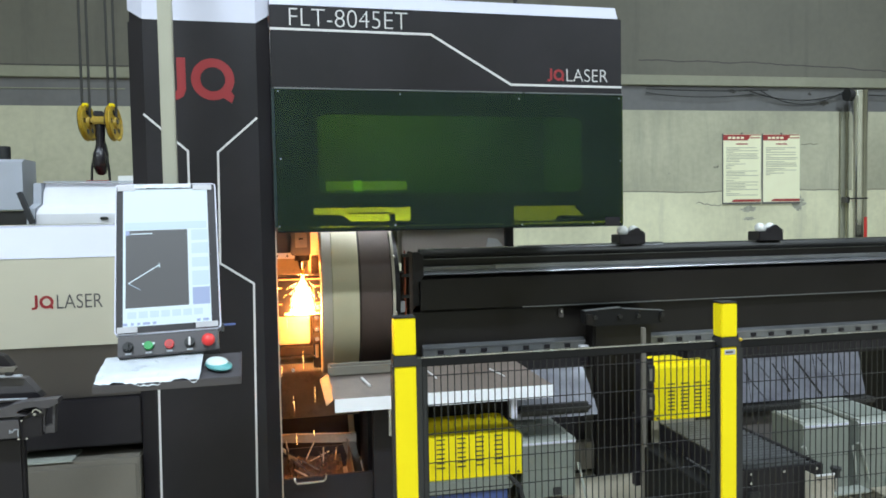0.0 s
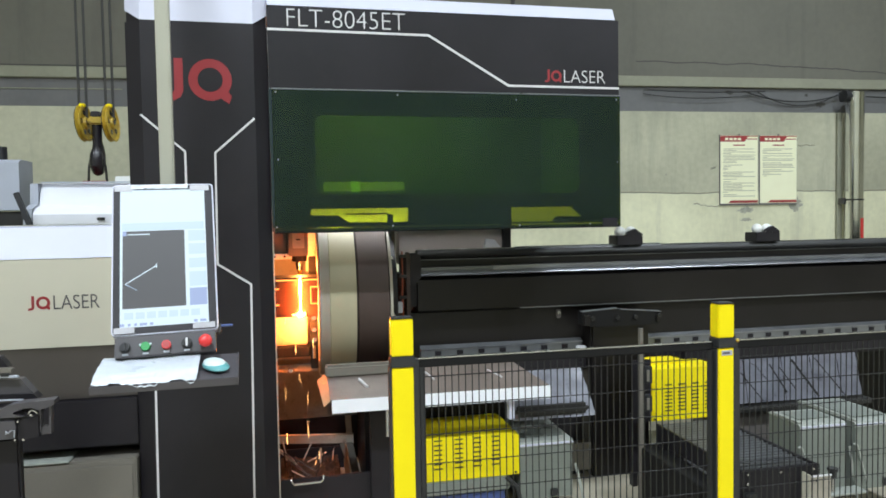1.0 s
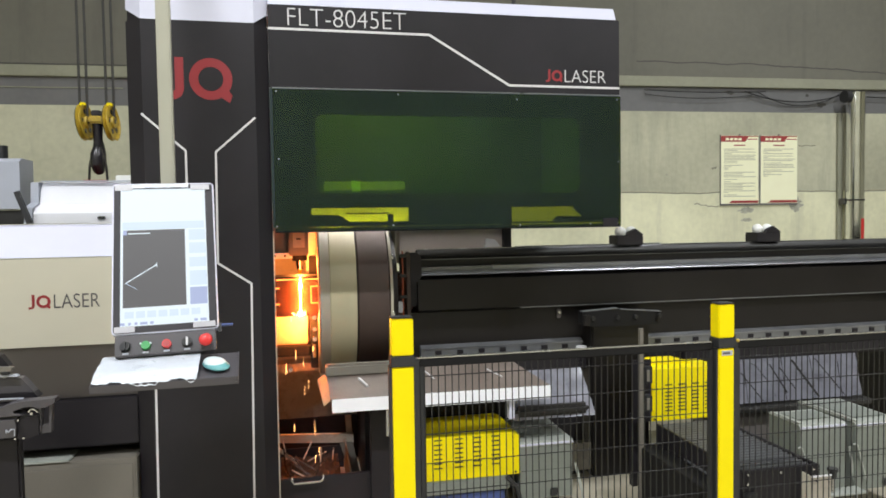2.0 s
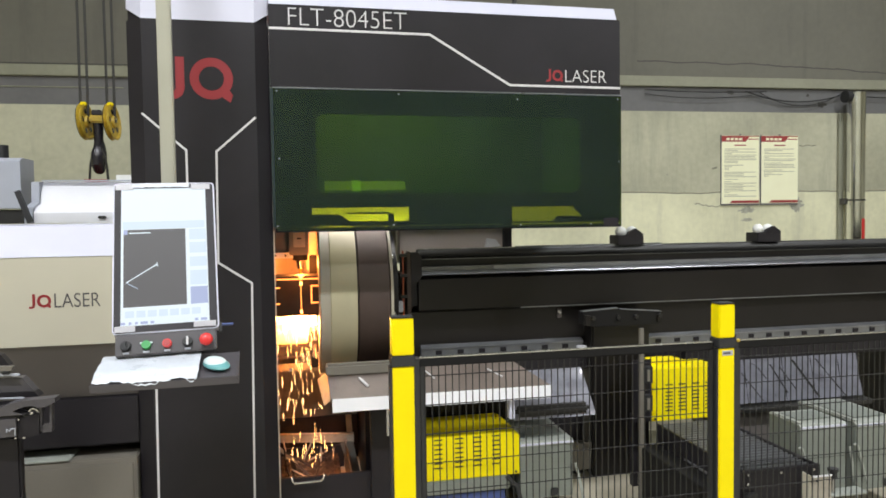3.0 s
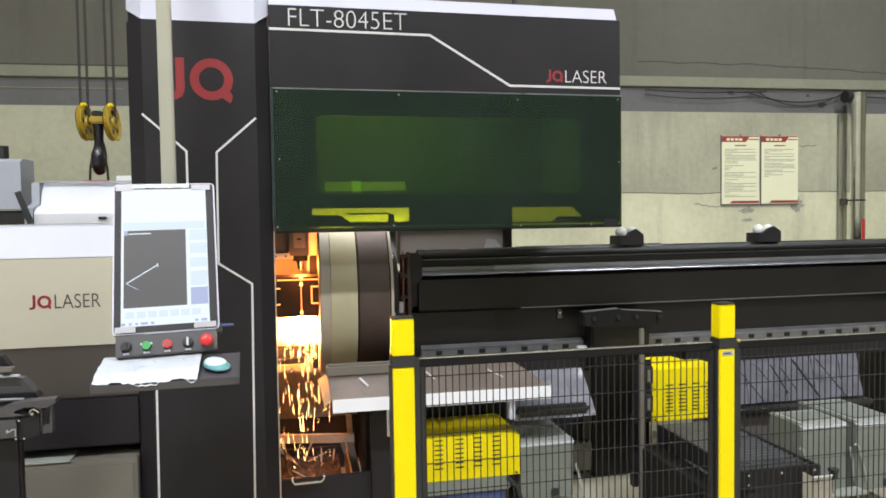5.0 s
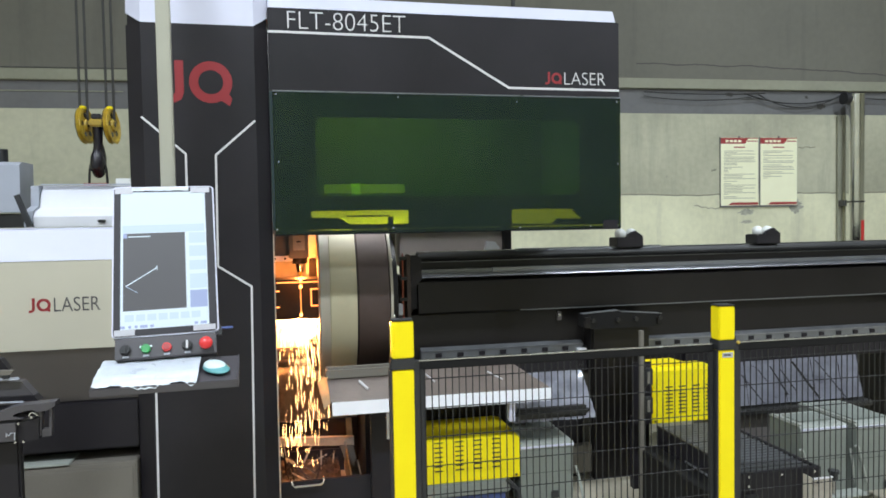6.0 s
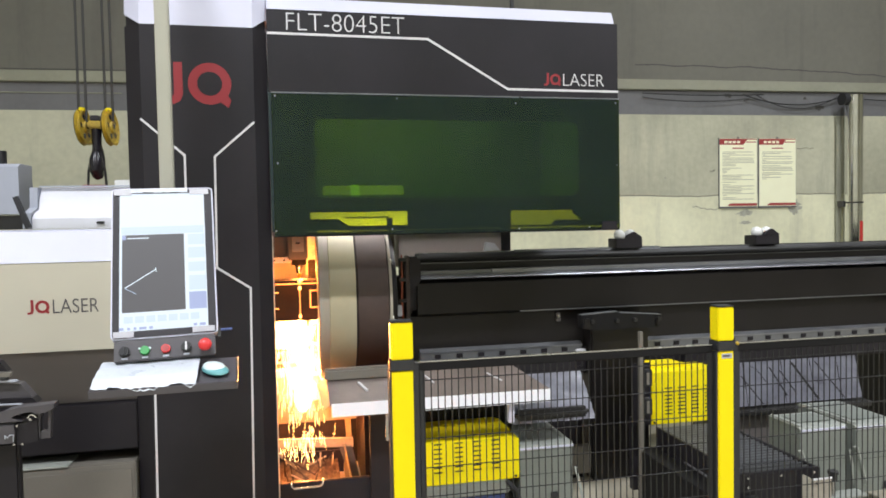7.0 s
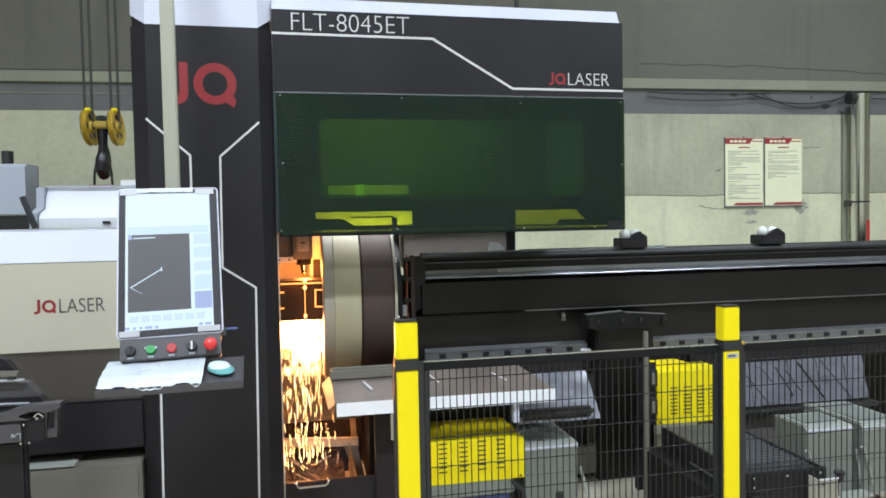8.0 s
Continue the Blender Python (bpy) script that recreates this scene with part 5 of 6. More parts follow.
    part("usb_stick", leaned(box(bm_new(), 0.162, 0.205, 0.012, 0.022, -0.268, -0.260, 0.002)), M_BLUE, c, "blue memory stick", local=True)
    part("usb_plug", leaned(box(bm_new(), 0.158, 0.168, 0.008, 0.03, -0.290, -0.255, 0.002)), M_RUBBER, c, local=True)
    # tray
    slope = Matrix.Translation((0.015, -0.215, 0.050)) @ Matrix.Rotation(radians(9), 4, "X") @ Matrix.Rotation(radians(-1.5), 4, "Z")

    def lying(bm):
        bmesh.ops.transform(bm, matrix=slope, verts=bm.verts)
        return bm

    part("tray", lying(box(bm_new(), -0.205, 0.205, -0.105, 0.115, -0.006, 0.0, 0.002)), M_CONSOLE, c, "dark grey keyboard tray", local=True)
    part("tray_lip", lying(box(bm_new(), -0.205, 0.205, -0.112, -0.105, -0.023, 0.002, 0.002)), M_CONSOLE, c, local=True)
    part("tray_end", lying(prism(bm_new(), [(-0.112, -0.023), (-0.112, 0.002), (0.115, 0.002), (0.115, -0.01)], 0.2055, 0.210)), M_CONSOLE, c, local=True)
    # pole
    part("hanging_pole", box(bm_new(), -0.025, 0.024, 0.17, 0.22, 0.36, 2.0, 0.005), M_POLE, c, "beige square hanging pole", local=True)
    part("pole_head", box(bm_new(), -0.09, 0.06, 0.10, 0.19, 0.28, 0.48, 0.006), M_CONSOLE, c, local=True)
    part("swing_arm", box(bm_new(), -0.027, 0.026, 0.17, 0.95, 1.94, 2.0, 0.005), M_POLE, c, local=True)
    return c, slope


PENDANT, TRAY = build_pendant()


def build_keyboard_and_mouse():
    on_tray = PENDANT.matrix_basis @ TRAY
    k = thing("keyboard", (0, 0, 0), "keyboard wrapped in creased white film on the tray", "keyboard")
    k.matrix_basis = on_tray
    part("body", box(bm_new(), -0.19, 0.085, -0.088, 0.085, 0.001, 0.018, 0.005), M_FILM, k, local=True)
    rng = random.Random(9)
    for r in range(5):
        for q in range(14):
            x, y = -0.178 + q * 0.0182, -0.07 + r * 0.03
            part("key", box(bm_new(), x, x + 0.0155, y, y + 0.025, 0.0182, 0.0215), M_FILM, k, local=True)
    bm = bm_new()
    n = 24
    rows = []
    for i in range(n + 1):
        x = -0.197 + 0.290 * i / n
        row = [bm.verts.new((x, 0.081, 0.021))]
        for j in range(1, 11):
            y = 0.081 - 0.171 * j / 10
            row.append(bm.verts.new((x, y, (0.024 if y > -0.074 else 0.0185) + 0.005 * noise.noise((x * 45, y * 30, 1)))))
        u = i / n
        sag = 0.016 * math.exp(-((u - 0.5) / 0.15) ** 2) + 0.014 * math.exp(-((u - 0.93) / 0.06) ** 2)
        row.append(bm.verts.new((x + rng.uniform(-0.003, 0.003), -0.103, 0.013 - 0.3 * sag + 0.002 * rng.random())))
        row.append(bm.verts.new((x + rng.uniform(-0.004, 0.004), -0.110 - 0.3 * sag, 0.007 - sag + 0.004 * rng.uniform(-1, 1))))
        rows.append(row)
    for a, b in zip(rows, rows[1:]):
        for j in range(len(a) - 1):
            bm.faces.new((a[j], a[j + 1], b[j + 1], b[j]))
    part("film_cover", bm, M_FILM, k, "creased white plastic film", local=True)
    m = thing("computer_mouse", (0, 0, 0), "white and teal computer mouse on the tray", "mouse")
    m.matrix_basis = on_tray @ pose(0.142, -0.028, 0.0, 0, 0, 30)
    part("base", ball(bm_new(), (0, 0, 0.013), 0.01, 3.6, 5.6, 1.25, 20), M_TEAL, m, "teal mouse underside", local=True)
    part("shell", ball(bm_new(), (0, 0.009, 0.0195), 0.01, 3.15, 4.3, 1.2, 20), M_MOUSE, m, "pale mouse shell", local=True)


build_keyboard_and_mouse()


# ---- things behind the fence ----
def build_yellow_box(x0, x1, y0, y1, z0, z1, columns, label, first=0.05, span=0.66, rows=7):
    b = thing("yellow_cover_box", ((x0 + x1) / 2, (y0 + y1) / 2, z0), label, "cover box", "yellow covers")
    c = 0.035
    cover = part("cover", prism(bm_new(), [(x0, z0), (x0, z1), (x1 - c, z1), (x1, z1 - c * 0.4), (x1, z0)], y0, y1, "y"), M_YELLOW, b)
    n = rows
    for x in columns:
        for k in range(n):
            z = z1 - (z1 - z0) * (first + span * k / (n - 1))
            part("vent_slit", box(bm_new(), x - 0.021, x + 0.021, y0 - 0.0025, y0 + 0.0, z - 0.003, z + 0.003), M_RUBBER, cover)
    for x in (x0 + 0.015, x1 - 0.02):
        part("bolt", cyl(bm_new(), (x, y0, z0 + 0.012), (x, y0 - 0.006, z0 + 0.012), 0.006, 8), M_RUBBER, cover)
    return b


build_yellow_box(0.50, 1.056, 3.3, 3.66, 0.19, 0.407, (0.631, 0.738, 0.834, 0.930), "bright yellow slotted cover box low on the machine")
rear_cover = build_yellow_box(1.80, 2.23, 3.3, 3.50, 0.405, 0.684, (1.899, 1.975, 2.057, 2.137), "bright yellow slotted cover box above a slatted conveyor", 0.31, 0.50, 8)
part("rear_step", prism(bm_new(), [(1.83, 0.685), (1.83, 0.71), (2.02, 0.71), (2.10, 0.685)], 3.40, 3.50, "y"), M_YELLOW, rear_cover)


def build_low_units():
    b = thing("blue_drive_unit", (0.75, 3.5, 0), "blue painted drive unit under a yellow cover", "drive unit")
    part("body", box(bm_new(), 0.52, 0.98, 3.30, 3.68, 0.0, 0.12, 0.008), M_BLUE, b)
    part("top", box(bm_new(), 0.50, 1.0, 3.28, 3.70, 0.121, 0.188, 0.008), M_GREENGREY, b)
    part("hose", sweep(bm_new(), [(0.98, 3.28, 0.19), (1.03, 3.26, 0.14), (1.05, 3.25, 0.05), (1.06, 3.25, 0.0)], 0.012, 8), M_RUBBER, b)

    def grey_box(x0, x1, y0, y1, z1, label, low=0.05):
        g = thing("feeder_box", ((x0 + x1) / 2, (y0 + y1) / 2, 0), label, "machine box", "feeder boxes")
        part("body", prism(bm_new(), [(y0, low), (y0, z1 - 0.012), (y0 + 0.008, z1), (y1, z1 + 0.0), (y1, low)], x0, x1), M_GREENGREY, g)
        lid = part("lid", prism(bm_new(), [(y0 - 0.004, z1 - 0.020), (y0 - 0.004, z1 - 0.004), (y0 + 0.006, z1 + 0.004), (y1, z1 + 0.006), (y1, z1 + 0.0015), (y0 + 0.009, z1 + 0.0015), (y0 - 0.0005, z1 - 0.010), (y0 - 0.0005, z1 - 0.020)], x0 - 0.004, x1 + 0.004), M_GREENTOP, g, "pale grey-green lid")
        part("edge_strip", prism(bm_new(), [(x1 + 0.004, z1 - 0.12), (x1 + 0.018, z1 - 0.12), (x1 + 0.07, 0.0), (x1 + 0.055, 0.0)], y0 - 0.02, y0 - 0.016, "y"), M_GREENTOP, g, "bright slanting edge strip")
        part("foot", cyl(bm_new(), ((x0 + x1) / 2, (y0 + y1) / 2, 0), ((x0 + x1) / 2, (y0 + y1) / 2, low), 0.05, 16), M_RUBBER, g)
        part("latch", box(bm_new(), x0 + 0.16, x0 + 0.20, y0 - 0.012, y0 - 0.001, low + 0.01, low + 0.05, 0.004), M_RUBBER, g)
        part("front_edge", box(bm_new(), x0 - 0.002, x1 + 0.002, y0 - 0.0075, y0 - 0.0045, z1 - 0.014, z1 - 0.004), M_WHITE, lid, "bright white lid edge")
        part("lid_rim", box(bm_new(), x0, x0 + 0.02, y0 + 0.01, y1 - 0.004, z1 + 0.0065, z1 + 0.014, 0.003), M_GREENTOP, lid, "raised pale lid rim")
        # raised panel; its darker colour stands in for a shaded recess
        part("dark_top_panel", box(bm_new(), x0 + 0.045, x1 - 0.02, y0 + 0.07, y1 - 0.03, z1 + 0.0065, z1 + 0.011, 0.002), M_GREENGREY, lid)
        part("side_seam", box(bm_new(), x0 + 0.004, x1 - 0.004, y0 - 0.002, y0 - 0.0005, (z1 + low) / 2, (z1 + low) / 2 + 0.002), M_RUBBER, g)
        return g

    grey_box(1.062, 1.345, 3.30, 3.75, 0.345, "green-grey feeder box behind the mesh fence")
    short_feeder = grey_box(2.435, 2.70, 2.965, 3.20, 0.43, "short green-grey feeder box beside the conveyor", 0.09)
    long_feeder = grey_box(2.735, 3.0, 2.935, 3.35, 0.43, "long green-grey feeder box beside the conveyor", 0.085)
    for x, z, x1, z1 in ((2.731, 0.328, 2.793, 0.126), (2.409, 0.335, 2.431, 0.278)):
        owner = long_feeder if x > 2.5 else short_feeder
        part("edge_strip", sweep(bm_new(), [(x - 0.012, 2.93, z - 0.004), (x - 0.004, 2.925, z + 0.003), (x + 0.006, 2.925, z - 0.008), (x1, 2.925, z1)], 0.0055, 8), M_GREENTOP, owner, "bright slanting edge strip")
    d = thing("dark_channel", (1.5, 3.9, 0), "dark green-grey steel channel behind the feeder", "steel channel")
    part("channel", box(bm_new(), 1.40, 1.79, 3.64, 3.70, 0.04, 0.20, 0.004), M_CABINET, d)
    part("leg", box(bm_new(), 1.42, 1.48, 3.65, 3.69, 0.0, 0.039), M_BLACK, d)

    c = thing("slat_conveyor", (1.95, 2.9, 0), "black steel conveyor with crosswise slats", "conveyor")
    part("side_plate", box(bm_new(), 1.815, 1.829, 2.58, 3.28, 0.306, 0.398, 0.003), M_BLACK, c)
    part("side_plate", box(bm_new(), 2.18, 2.20, 2.58, 3.28, 0.02, 0.40, 0.003), M_BLACK, c)
    front = part("front_plate", box(bm_new(), 1.80, 2.205, 2.56, 2.579, 0.02, 0.400, 0.003), M_BLACK, c)
    part("pan", box(bm_new(), 1.831, 2.178, 2.582, 3.28, 0.31, 0.322), M_WIRE, c)
    part("lower_side", box(bm_new(), 1.8155, 1.829, 2.58, 3.28, 0.02, 0.305, 0.003), M_BLACK, c)
    part("lower_housing", box(bm_new(), 1.71, 1.8145, 2.60, 3.28, 0.02, 0.29, 0.004), M_FRAME, c)
    part("side_rail", box(bm_new(), 1.806, 1.8148, 2.79, 3.0, 0.298, 0.308, 0.002), M_SLAT, c, "worn bright side rail")
    for k in range(21):
        y = 2.60 + k * 0.033
        part("slat", box(bm_new(), 1.833, 2.178, y, y + 0.011, 0.373, 0.397, 0.002), M_SLAT, c)
    for x, z in ((1.843, 0.386), (2.003, 0.383), (2.167, 0.382), (1.843, 0.345), (2.167, 0.335)):
        part("bolt", cyl(bm_new(), (x, 2.56, z), (x, 2.553, z), 0.006, 8), M_STEEL, front)
    part("motor_stub", box(bm_new(), 1.82, 1.88, 2.535, 2.559, 0.28, 0.31, 0.004), M_RUBBER, c)
    for x in (1.82, 2.15):
        for y in (2.62, 3.2):
            part("leg", box(bm_new(), x, x + 0.03, y, y + 0.03, 0.0, 0.02), M_BLACK, c)

    f = thing("levelling_foot", (2.5, 2.88, 0), "pale steel levelling bracket with black knob", "levelling foot")
    part("bracket", box(bm_new(), 2.095, 2.10, 2.49, 2.54, 0.0, 0.385, 0.002), M_BAYLIGHT, f)
    part("bracket", box(bm_new(), 2.1005, 2.20, 2.49, 2.495, 0.0, 0.380, 0.002), M_BAY, f)
    part("bracket_edge", box(bm_new(), 2.1005, 2.20, 2.486, 2.4895, 0.374, 0.383, 0.001), M_LIP, f, "bright bent edge")
    part("bracket_bolt", cyl(bm_new(), (2.125, 2.485, 0.36), (2.125, 2.489, 0.36), 0.005, 8), M_RUBBER, f)
    part("base_plate", box(bm_new(), 2.515, 2.735, 2.85, 2.93, 0.10, 0.112, 0.003), M_GREENTOP, f)
    part("stud", cyl(bm_new(), (2.552, 2.88, 0.0), (2.552, 2.88, 0.19), 0.011, 12), M_STEEL, f)
    part("knob", cyl(bm_new(), (2.552, 2.88, 0.19), (2.552, 2.88, 0.222), 0.020, 16), M_RUBBER, f)
    part("knob_cap", cyl(bm_new(), (2.552, 2.88, 0.2225), (2.552, 2.88, 0.236), 0.026, 16), M_RUBBER, f)

    w = thing("wrapped_sheets", (2.8, 3.6, 0.35), "row of film-wrapped grey panels leaning on the bed", "wrapped panels")
    rng = random.Random(11)
    for x0, x1 in ((2.24, 2.57), (2.575, 2.83), (2.835, 3.03), (3.035, 3.22), (3.225, 3.362)):
        bm = bm_new()
        n = 8
        grid = [[bm.verts.new((x0 + (x1 - x0) * i / n - 0.018 * j / n, 3.62 - 0.08 * j / n + 0.007 * noise.noise((i * 0.9, j * 0.7, x0 * 5)), 0.632 - 0.245 * j / n)) for j in range(n + 1)] for i in range(n + 1)]
        for i in range(n):
            for j in range(n):
                bm.faces.new((grid[i][j], grid[i][j + 1], grid[i + 1][j + 1], grid[i + 1][j]))
        bmesh.ops.solidify(bm, geom=bm.faces[:], thickness=0.008)
        part("panel", bm, M_WRAP, w)
    for x0, z0, x1, z1, k in ((2.49, 0.577, 2.641, 0.399, 0.006), (2.546, 0.637, 2.602, 0.604, 0.004), (2.678, 0.617, 2.801, 0.439, 0.008), (2.747, 0.596, 2.863, 0.452, 0.006), (2.823, 0.637, 3.016, 0.401, 0.015), (2.986, 0.637, 3.206, 0.395, 0.006), (2.60, 0.60, 2.66, 0.53, 0.005)):
        part("strap", prism(bm_new(), [(x0, z0), (x0 + k, z0), (x1 + k, z1), (x1, z1)], 3.522, 3.526, "y"), M_RUBBER, w, "dark creased strap")
    part("skirt", box(bm_new(), 2.22, 2.95, 3.57, 3.59, 0.0, 0.339, 0.003), M_SLOPE, w, "dull brown skirt sheet")
    part("lower_lip", box(bm_new(), 2.3, 3.38, 3.50, 3.62, 0.34, 0.372, 0.004), M_DARK, w)
    part("frame", box(bm_new(), 2.2, 3.4, 3.635, 3.68, 0.30, 0.70, 0.004), M_BLACK, w)
    part("leg", box(bm_new(), 2.3, 2.36, 3.63, 3.69, 0.0, 0.30), M_BLACK, w)
    part("leg", box(bm_new(), 3.3, 3.36, 3.63, 3.69, 0.0, 0.30), M_BLACK, w)

    y = thing("hinge_plate_box", (1.77, 3.4, 0.4), "flat black hinge box beside the yellow cover", "hinge box")
    part("box", box(bm_new(), 1.765, 1.796, 3.31, 3.45, 0.405, 0.635, 0.004), M_RUBBER, y)
    part("cover_plate", box(bm_new(), 1.69, 1.797, 3.300, 3.308, 0.405, 0.742, 0.002), M_BLACK, y)
    part("leg", box(bm_new(), 1.76, 1.79, 3.44, 3.48, 0.0, 0.404), M_BLACK, y)
    g = thing("hinge_post", (1.73, 3.25, 0), "slim grey hinge post with black hinges", "hinge post")
    part("post", box(bm_new(), 1.701, 1.722, 3.24, 3.26, 0.0, 0.92, 0.002), M_CABINET, g)
    for z in (0.48, 0.63):
        part("hinge", box(bm_new(), 1.726, 1.765, 3.225, 3.26, z, z + 0.09, 0.004), M_RUBBER, g)
        part("hinge_pin", box(bm_new(), 1.73, 1.75, 3.218, 3.224, z + 0.015, z + 0.075), M_CABINET, g)


build_low_units()


# ---- safety fence ----
def build_fence():
    y = 2.25

    def post(x0, x1):
        p = thing("fence_post", ((x0 + x1) / 2, y + 0.03, 0), "yellow square safety fence post with black band", "fence post", "fence posts")
        part("shaft", box(bm_new(), x0, x1, y, y + 0.052, 0.0, 1.008, 0.004), M_YELLOW, p)
        part("cap", box(bm_new(), x0 - 0.001, x1 + 0.001, y - 0.001, y + 0.054, 1.045, 1.171, 0.004), M_YELLOW, p)
        part("cap_top", box(bm_new(), x0 - 0.001, x1 + 0.001, y - 0.001, y + 0.054, 1.1712, 1.177, 0.002), M_RUBBER, p)
        part("band", box(bm_new(), x0 - 0.004, x1 + 0.004, y - 0.004, y + 0.057, 1.008, 1.045, 0.003), M_RUBBER, p, "black plastic band")
        part("side_channel", box(bm_new(), x0 - 0.008, x0 - 0.0005, y + 0.004, y + 0.054, 0.0, 1.007), M_RUBBER, p)
        part("side_channel", box(bm_new(), x1 + 0.0005, x1 + 0.02, y + 0.006, y + 0.05, 0.0, 1.03), M_RUBBER, p)
        part("foot_plate", box(bm_new(), x0 - 0.03, x1 + 0.03, y - 0.03, y + 0.085, 0.0, 0.008), M_RUBBER, p)
        return p

    post(0.278, 0.351)
    p = post(1.499, 1.564)
    part("sticker", box(bm_new(), 1.512, 1.556, y - 0.0015, y, 0.980, 0.999), M_TAPE, p, "small white sticker")
    part("sticker_bar", box(bm_new(), 1.516, 1.545, y - 0.0025, y - 0.0015, 0.986, 0.993), M_CONSOLE, p)
    part("rivet", ball(bm_new(), (1.580, y + 0.002, 1.034), 0.007), M_SHEAVE, p)

    def panel(x0, x1, first, pitch):
        f = thing("mesh_fence", ((x0 + x1) / 2, y + 0.03, 0.1), "black welded wire mesh fence panel", "mesh fence", "mesh panels of the fence")
        yc = y + 0.028
        part("top_rail", box(bm_new(), x0, x1, yc - 0.008, yc + 0.008, 0.999, 1.028, 0.003), M_FRAME, f)
        # steel strip imitates the specular line on the black rail
        part("rail_highlight", box(bm_new(), x0, x1, yc - 0.010, yc + 0.004, 1.0285, 1.033, 0.001), M_STEEL, f, "bright strip for the highlight along the rail")
        part("bottom_rail", box(bm_new(), x0, x1, yc - 0.008, yc + 0.008, 0.10, 0.116, 0.003), M_RUBBER, f)
        for xx in (x0, x1 - 0.018):
            part("end_rail", box(bm_new(), xx, xx + 0.018, yc - 0.008, yc + 0.008, 0.117, 1.003, 0.003), M_RUBBER, f)
        base = base_of(f)
        upright = mesh_of("wire", cyl(bm_new(), (0, 0, 0.117), (0, 0, 1.003), 0.0021, 6), M_WIRE)
        for k in range(int((x1 - 0.02 - first) / pitch) + 1):
            ob = new("wire", upright)
            ob.parent, ob.location = f, Vector((first + k * pitch, yc, 0)) - base
        across = mesh_of("cross_wire", cyl(bm_new(), (x0 + 0.018, 0, 0), (x1 - 0.018, 0, 0), 0.0020, 6), M_CROSS)
        for k in range(8):
            ob = new("cross_wire", across)
            ob.parent, ob.location = f, Vector((0, yc - 0.004, 0.966 - 0.1015 * k)) - base

    panel(0.372, 1.490, 0.3924, 0.02413)
    panel(1.586, 2.72, 1.6248, 0.02516)


build_fence()


# ---- sparks ----
HEARTH = Vector((-0.03, 3.985, 1.083))


def streaks(count, spread, tall, size, rng, lean=0.0):
    """A bundle of slim tapered glowing streaks."""
    bm = bm_new()
    for _ in range(count):
        x, yy = rng.gauss(0, spread), rng.gauss(0, spread * 0.5)
        x, yy = max(-0.14, min(0.12, x)), max(-0.05, min(0.05, yy))
        z = rng.uniform(-tall / 2, tall / 2)
        length, w = rng.uniform(0.4, 1.0) * size, rng.uniform(0.0004, 0.0010)
        tip = Vector((x + lean * x * length + rng.uniform(-0.004, 0.004), yy, z - length / 2))
        top = Vector((x, yy, z + length / 2))
        mid = tip.lerp(top, 0.45)
        ring = [bm.verts.new(mid + Vector((w * math.cos(a), w * math.sin(a), 0))) for a in (0, 2.1, 4.2)]
        a, b = bm.verts.new(tip), bm.verts.new(top)
        for k in range(3):
            bm.faces.new((ring[k], ring[(k + 1) % 3], b))
            bm.faces.new((ring[(k + 1) % 3], ring[k], a))
    return bm


SPARKS, PLUMES = [], []


